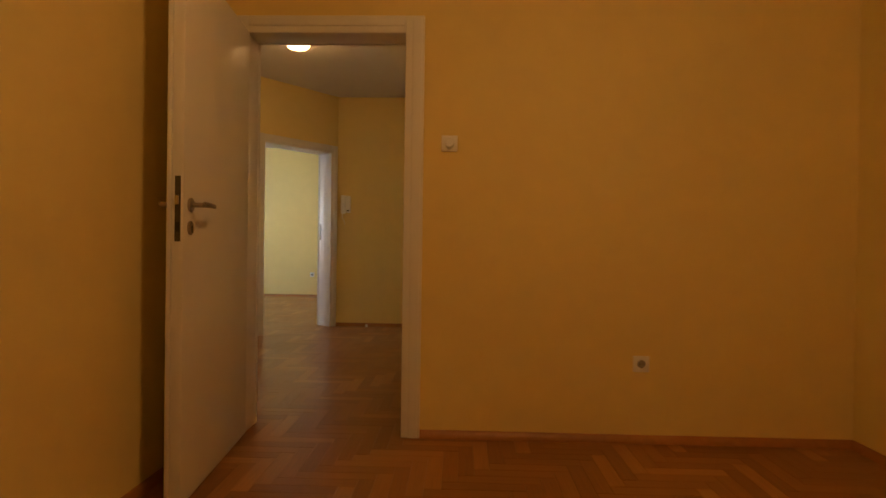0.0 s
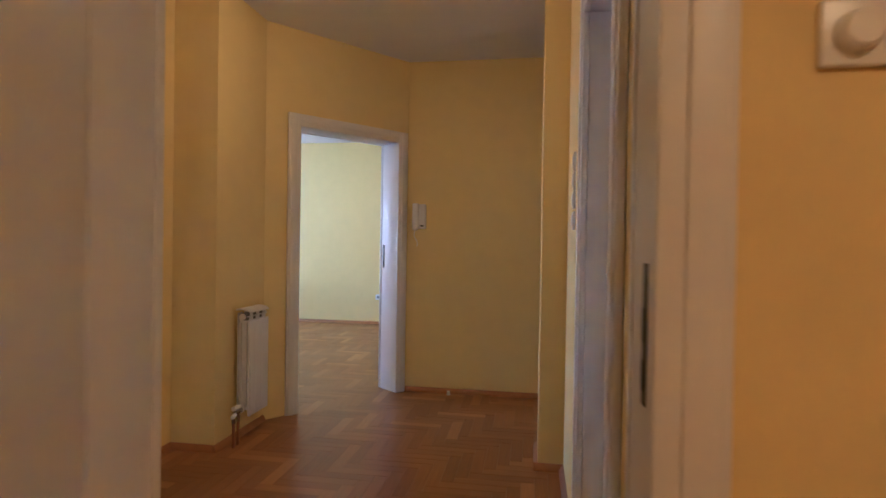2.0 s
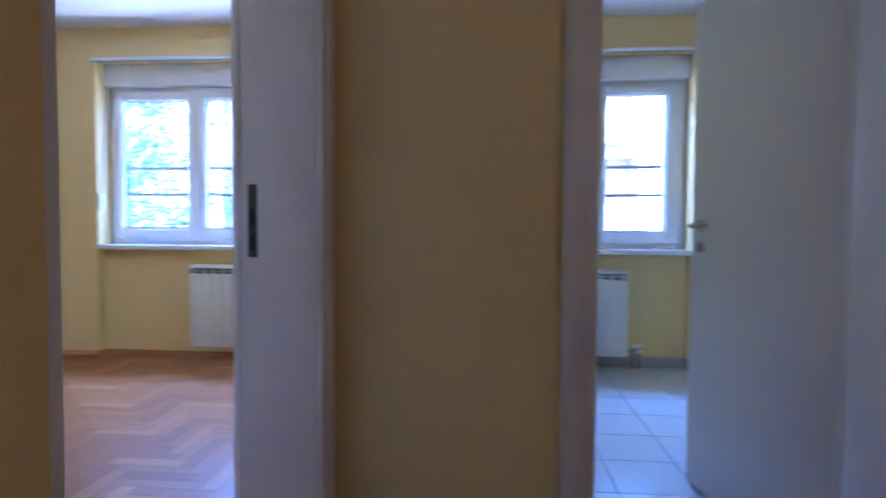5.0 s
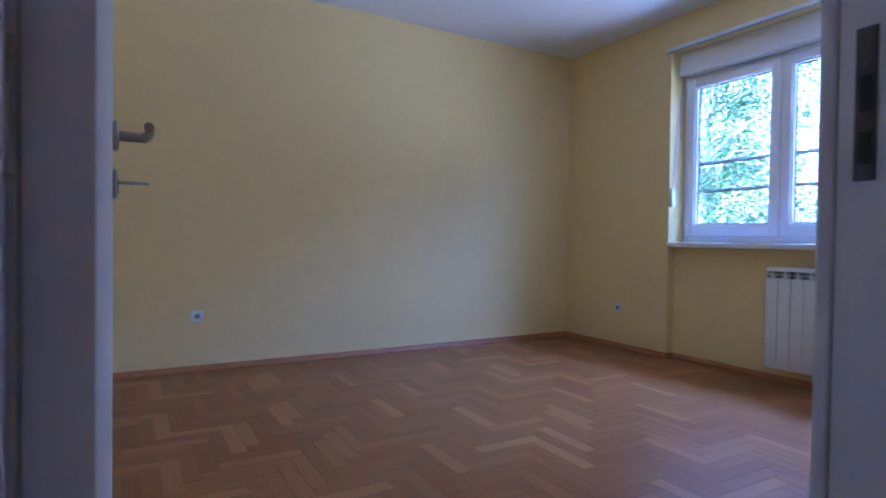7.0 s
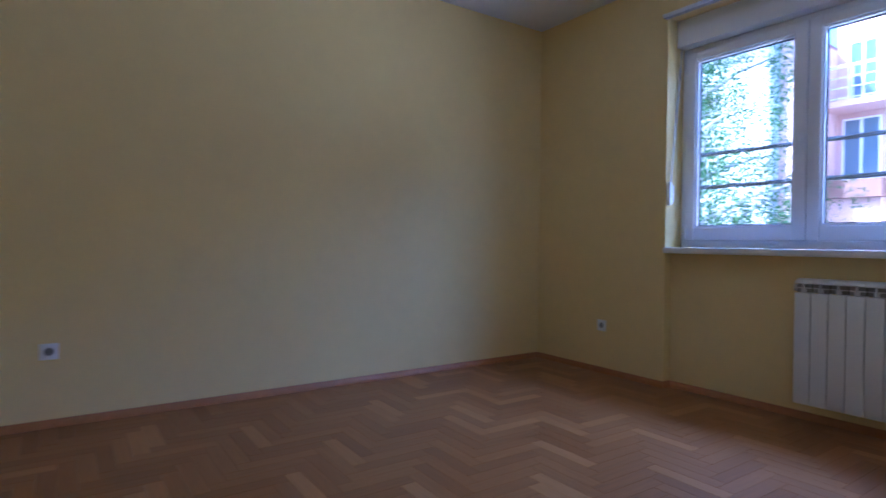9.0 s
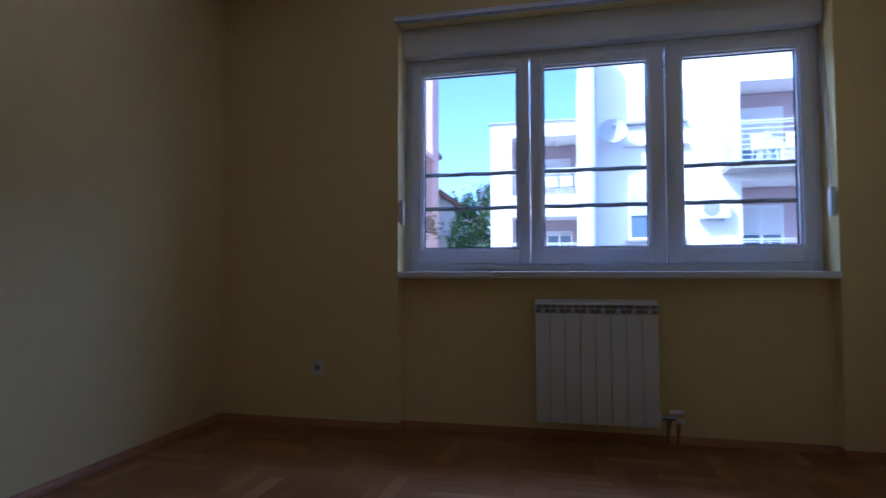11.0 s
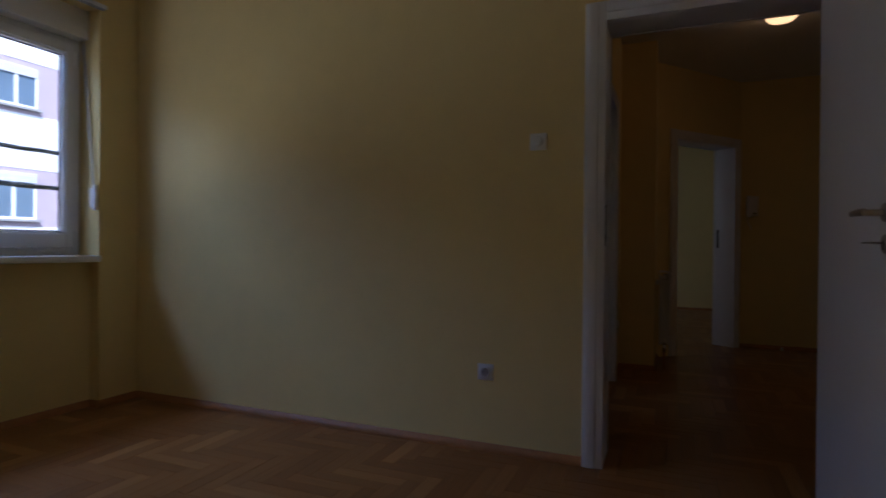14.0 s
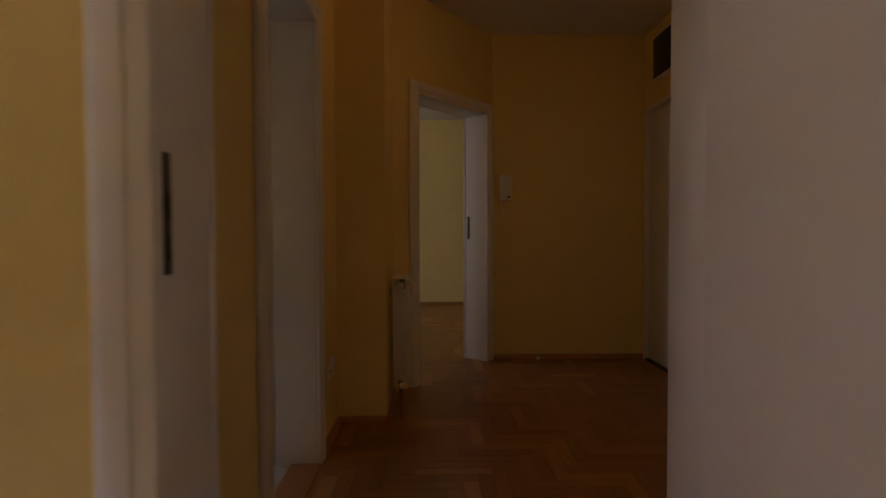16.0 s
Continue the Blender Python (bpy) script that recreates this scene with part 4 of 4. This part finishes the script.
for z0, z1 in ((GROUND, 1.42), (2.92, 4.34), (5.72, 7.19)):
    part("spandrel_panel", boxed((RX - 0.019, RX - 0.004, 8.14, 10.3, z0, z1)), FACADE_WHITE, block, "white rendered panel between windows")
facade_window(block, RX - 0.01, 10.6, 11.8, 4.50, 5.55, 5.1)
facade_window(block, RX - 0.01, 10.6, 11.8, 1.60, 2.80, 2.4)
part("wall_vent", boxed((RX, RX + 0.03, 2.75, 3.20, 4.50, 4.64)), DARK, block, "dark wall vent")
plastic_chair_set(-16.5, 6.2, 3.58)
plastic_chair_set(-16.5, 5.4, 3.58)
drying = thing("drying_rack", "metal drying rack on a balcony", "drying rack", pose(-16.5, 5.9, 0.70))
for k in range(6):
    part("bar", rod(bmesh.new(), (-0.25 + 0.1 * k, -0.5, 0.85), (-0.25 + 0.1 * k, 0.5, 0.85), 0.008, 6), RAIL_METAL, drying)
for a in (-0.5, 0.5):
    part("leg", rod(rod(bmesh.new(), (-0.28, a, 0.0), (0.25, a, 0.87), 0.01, 6), (0.28, a, 0.0), (-0.25, a, 0.87), 0.01, 6), RAIL_METAL, drying)


def air_conditioner(y, z):
    t = thing("air_conditioner", "white air conditioner unit on a pale facade", "air conditioner", pose(RX, y, z), group="air conditioners")
    part("case", boxed((0.06, 0.36, -0.36, 0.36, 0.0, 0.50), bevel=0.015), RAD_WHITE, t)
    part("fan_guard", lathe(bmesh.new(), [(0.20, 0), (0.20, 0.012), (0.17, 0.016), (0.05, 0.016)], Matrix.Translation((0.36, -0.08, 0.25)) @ Matrix.Rotation(radians(90), 4, "Y"), 24), RAD_GAP, t)
    for a in (-0.25, 0.25):
        part("bracket", boxed((0.0, 0.36, a - 0.015, a + 0.015, -0.04, -0.002)), RAIL_METAL, t)


dish = thing("satellite_dish", "grey satellite dish on a pale facade", "satellite dish", pose(RX, 1.80, 4.35))
part("dish", lathe(bmesh.new(), [(0.03, -0.02), (0.16, 0.0), (0.28, 0.04), (0.36, 0.09), (0.365, 0.10), (0.27, 0.055), (0.15, 0.015), (0.03, 0.0)], Matrix.Translation((0.42, 0, 0.25)) @ Matrix.Rotation(radians(70), 4, "Y"), 32), FACADE_GREY, dish)
part("arm", rod(rod(bmesh.new(), (0.0, 0, 0.1), (0.30, 0, 0.1), 0.025, 10), (0.30, 0, 0.1), (0.41, 0, 0.24), 0.025, 10), ZINC, dish, "zinc wall arm")
part("feed", rod(rod(bmesh.new(), (0.45, 0, 0.0), (0.85, 0, 0.30), 0.012, 8), (0.82, 0, 0.30), (0.90, 0, 0.34), 0.035, 12), ZINC, dish)
air_conditioner(4.25, 2.30)

# pink building to the south-west
pink = thing("apartment_building", "pale and pink rendered building with a glazed corner balcony", "building", pose(0, 0, 0))
part("wall", boxed((-36, -21.4, -22, -7.7, GROUND, 8.3)), FACADE_WHITE, pink)
part("corner_wall", boxed((-26.5, -21.9, -7.699, -6.75, GROUND, 8.0)), FACADE_PINK, pink, "pink rendered corner")
part("tower", boxed((-25.6, -23.2, -6.749, -5.0, GROUND, 2.6), (-25.6, -24.4, -6.749, -5.0, 2.6, 10)), FACADE_PINK, pink, "pink rendered tower")
part("eave", boxed((-36.5, -20.7, -22, -7.3, 8.301, 8.6)), ROOF_TILE, pink, "brown overhanging eave")
part("downpipe", rod(bmesh.new(), (-21.8, -7.62, GROUND), (-21.8, -7.62, 8.3), 0.09, 12), ZINC, pink, "dark downpipe")
part("canopy", boxed((-24.4, -22.9, -6.8, -4.9, 2.601, 3.2)), ROOF_TILE, pink, "tiled canopy edge")
facade_window(pink, -24.38, -6.55, -5.4, 3.3, 5.5, 5.5)
part("balcony_slab", boxed((-24.39, -23.0, -6.748, -4.9, 5.7, 5.9)), FACADE_PINK, pink)
balcony_rail(pink, -23.05, -6.7, -4.95, 5.9, 7.1, bars=4)
facade_window(pink, -24.38, -6.4, -5.5, 6.0, 8.2, 8.2)
facade_window(pink, -23.18, -6.4, -5.7, -0.4, 0.6, 0.6)

# lower house with a sloping roof
low = thing("house", "pale house with a sloping brown roof and a long porch", "house", pose(0, 0, 0))
bm = bmesh.new()
prof = [(-9.5, 7.6), (-4.55, 4.1), (-4.55, GROUND), (-9.5, GROUND)]
rows = [[bm.verts.new((x, y, z)) for y, z in prof] for x in (-38, -27)]
for k in range(4):
    bm.faces.new((rows[0][k], rows[0][(k + 1) % 4], rows[1][(k + 1) % 4], rows[1][k]))
bm.faces.new(rows[0])
bm.faces.new(list(reversed(rows[1])))
part("wall", bm, FACADE_WHITE, low)
bm = bmesh.new()
prof = [(-9.5, 7.65), (-4.1, 3.83), (-4.1, 4.05), (-9.5, 7.87)]
rows = [[bm.verts.new((x, y, z)) for y, z in prof] for x in (-38, -26.6)]
for k in range(4):
    bm.faces.new((rows[0][k], rows[0][(k + 1) % 4], rows[1][(k + 1) % 4], rows[1][k]))
bm.faces.new(rows[0])
bm.faces.new(list(reversed(rows[1])))
part("roof", bm, ROOF_TILE, low)
part("porch", boxed((-27, -25.4, -8.5, -4.7, 1.9, 2.6)), CONCRETE, low, "grey porch slab")
part("porch_post", boxed((-25.7, -25.45, -4.95, -4.7, GROUND, 1.9)), CONCRETE, low)
part("porch_wall", boxed((-26.999, -26.9, -8.4, -4.9, GROUND, 1.9)), FACADE_PINK, low, "pink wall under the porch")


def leaf_mass(strands, size, spread):
    """A crown of small pointed leaves hung along strands (start, end)."""
    bm = bmesh.new()
    for a, b, count in strands:
        for _ in range(count):
            u = random.random()
            c = a.lerp(b, u) + Vector((random.gauss(0, spread), random.gauss(0, spread), random.gauss(0, spread)))
            n = Vector((random.gauss(0.4, 1), random.gauss(0, 1), random.gauss(0.3, 0.8))).normalized()
            t = n.cross(Vector((random.gauss(0, 1), random.gauss(0, 1), random.gauss(0, 1)))).normalized()
            w = n.cross(t)
            s = size * random.uniform(0.6, 1.25)
            bm.faces.new([bm.verts.new(c + t * s), bm.verts.new(c + w * s * 0.42 + n * s * 0.1), bm.verts.new(c - t * s * 0.8), bm.verts.new(c - w * s * 0.42 + n * s * 0.1)])
    return bm


def limb(bm, a, b, r0, r1, bend, n=7):
    """A tapered, slightly crooked limb; returns points along it."""
    pts = []
    for k in range(n + 1):
        u = k / n
        pts.append(a.lerp(b, u) + Vector((0, 0, bend * math.sin(u * math.pi))) + Vector((random.gauss(0, 0.04), random.gauss(0, 0.04), 0)) * (0 < k < n))
    for k in range(n):
        rod(bm, pts[k], pts[k + 1], r0 + (r1 - r0) * k / n, 8, r0 + (r1 - r0) * (k + 1) / n)
    return pts


def birch(name, base, height, radius, limbs, leaves, leaf, label, drop=1.3):
    t = thing(name, label, "tree", pose(*base))
    bm = bmesh.new()
    trunk = limb(bm, Vector((0, 0, 0)), Vector((random.uniform(-0.3, 0.3), random.uniform(-0.3, 0.3), height * 0.95)), 0.17, 0.03, 0.0, 12)
    strands = []
    tips = []
    for k in range(limbs):
        u = 0.28 + 0.68 * k / limbs
        root = trunk[int(u * 12)]
        ang = k * 2.4 + random.uniform(-0.4, 0.4)
        reach = radius * (1.15 - 0.75 * u) * random.uniform(0.75, 1.2)
        tip = root + Vector((math.cos(ang) * reach, math.sin(ang) * reach, reach * random.uniform(0.25, 0.7)))
        pts = limb(bm, root, tip, 0.05, 0.012, 0.15)
        for p in pts[2:]:
            for _ in range(3):
                s = p + Vector((random.gauss(0, 0.3), random.gauss(0, 0.3), random.gauss(0, 0.15)))
                e = s + Vector((random.gauss(0, 0.15), random.gauss(0, 0.15), -drop * random.uniform(0.35, 1.0)))
                strands.append((s, e, 0))
                tips.append((p, s, e))
    for p, s, e in tips[::2]:
        rod(bm, p, s, 0.008, 5, 0.005)
        rod(bm, s, e, 0.005, 5, 0.002)
    part("trunk", bm, BARK, t, "pale birch trunk and hanging twigs")
    each = max(1, leaves // len(strands))
    c = part("crown", leaf_mass([(s, e, each) for s, e, _ in strands], leaf, 0.10), LEAF, t, "loose crown of small hanging green leaves")
    return t


random.seed(11)
birch("birch_tree", (-10.6, -4.3, GROUND), 9.5, 2.9, 30, 60000, 0.036, "birch tree with loose hanging light green leaves")
birch("birch_tree", (-14.5, -8.2, GROUND), 11.0, 3.0, 24, 26000, 0.06, "birch tree with loose hanging light green leaves")
birch("street_tree", (-27.5, -3.2, GROUND), 7.6, 2.3, 20, 14000, 0.085, "small leafy tree between two buildings", drop=0.9)

# ---- floor pieces ----
TILE_W = 0.33


def tile_mesh(w, d):
    bm = bmesh.new()
    box(bm, 0, w, 0, d, -0.004, 0.0)
    for v in bm.verts:
        if v.co.z > -0.001:
            v.co.x += 0.0015 if v.co.x < w / 2 else -0.0015
            v.co.y += 0.0015 if v.co.y < d / 2 else -0.0015
    return mesh_of("tile", bm, TILE)


tile_shared = tile_mesh(TILE_W - 0.004, TILE_W - 0.004)
x = -1.85 - TILE_W
while x > NOOK - TILE_W:
    y = 2.40
    while y < 5.0:
        o = new("tile", tile_shared)
        o.parent = floor_tiles
        o.location = (x, y, -0.0005 + 0.0004 * random.random())
        y += TILE_W
    x -= TILE_W

PW, PN = 0.068, 5          # strip width, strips to a length
PL = PW * PN


def plank_mesh(along_x):
    """One oak strip with chamfered upper edges and grain coordinates along its length."""
    lx, ly = (PL, PW) if along_x else (PW, PL)
    c = 0.0009
    top = [(c, c, 0), (lx - c, c, 0), (lx - c, ly - c, 0), (c, ly - c, 0)]
    low = [(0.0002, 0.0002, -0.0012), (lx - 0.0002, 0.0002, -0.0012), (lx - 0.0002, ly - 0.0002, -0.0012), (0.0002, ly - 0.0002, -0.0012)]
    bot = [(a, b, -0.011) for a, b, _ in low]
    faces = [(0, 1, 2, 3)] + [(k + 4, (k + 1) % 4 + 4, (k + 1) % 4, k) for k in range(4)] + [(k + 8, (k + 1) % 4 + 8, (k + 1) % 4 + 4, k + 4) for k in range(4)]
    return top + low + bot, faces


def plank_object_mesh(name, verts, faces, along, mat):
    me = bpy.data.meshes.new(name)
    me.from_pydata(verts, [], faces)
    uv = me.uv_layers.new(name="UVMap")
    co = np.array(verts)[:, :2]
    idx = np.empty(len(me.loops), int)
    me.loops.foreach_get("vertex_index", idx)
    if isinstance(along, bool):
        st = co[idx] if along else co[idx][:, ::-1]
    else:
        st = np.where(np.array(along)[idx][:, None], co[idx], co[idx][:, ::-1])
    uv.data.foreach_set("uv", st.astype(np.float32).ravel())
    me.materials.append(mat)
    return me


plank_h = plank_object_mesh("plank", *plank_mesh(True), True, PARQUET)
plank_v = plank_object_mesh("plank", *plank_mesh(False), False, PARQUET)
field_v, field_f, field_a = [], [], []
singles = 0
X_LO, X_HI, Y_LO, Y_HI = NOOK, 2.76, SOUTH, FAR_N
span = int((X_HI - X_LO + Y_HI - Y_LO) / PW) + 20
for band in range(-30, 31):
    for k in range(-span, span):
        for along_x in (True, False):
            ux = k + band * PN + (0 if along_x else PN)
            uy = k - band * PN - (0 if along_x else PN - 1)
            px, py = ux * PW - 0.4, uy * PW + 3.3
            lx, ly = (PL, PW) if along_x else (PW, PL)
            if px + lx < X_LO or px > X_HI or py + ly < Y_LO or py > Y_HI:
                continue
            cx, cy = px + lx / 2, py + ly / 2
            # kept clear of the tiled kitchen and of what lies beyond the flat's outer walls
            if px + lx < -1.84 and 2.36 < cy < 5.05:
                continue
            if cx > 0.72 and cy > 2.46:
                continue
            near = (-1.5 < cx < 0.35 and 2.5 < cy < 4.9) or (-2.7 < cx < -1.1 and 0.2 < cy < 1.9)
            if near and singles < 300:
                o = new("plank", plank_h if along_x else plank_v)
                o.parent = floor_slab
                o.location = (px, py, random.uniform(-0.0004, 0.0))
                singles += 1
                continue
            vs, fs = plank_mesh(along_x)
            lift = random.uniform(-0.0004, 0.0)
            n = len(field_v)
            west_end = -1.85 if 2.36 < cy < 5.05 else X_LO - 0.01
            field_v += [(min(max(a + px, west_end), X_HI), b + py, z + lift) for a, b, z in vs]
            field_f += [tuple(i + n for i in f) for f in fs]
            field_a += [along_x] * len(vs)
rest = new("parquet_field", plank_object_mesh("parquet_field", field_v, field_f, field_a, PARQUET_FIELD))
rest.parent = floor_slab
tagged(rest, kind="stuff")
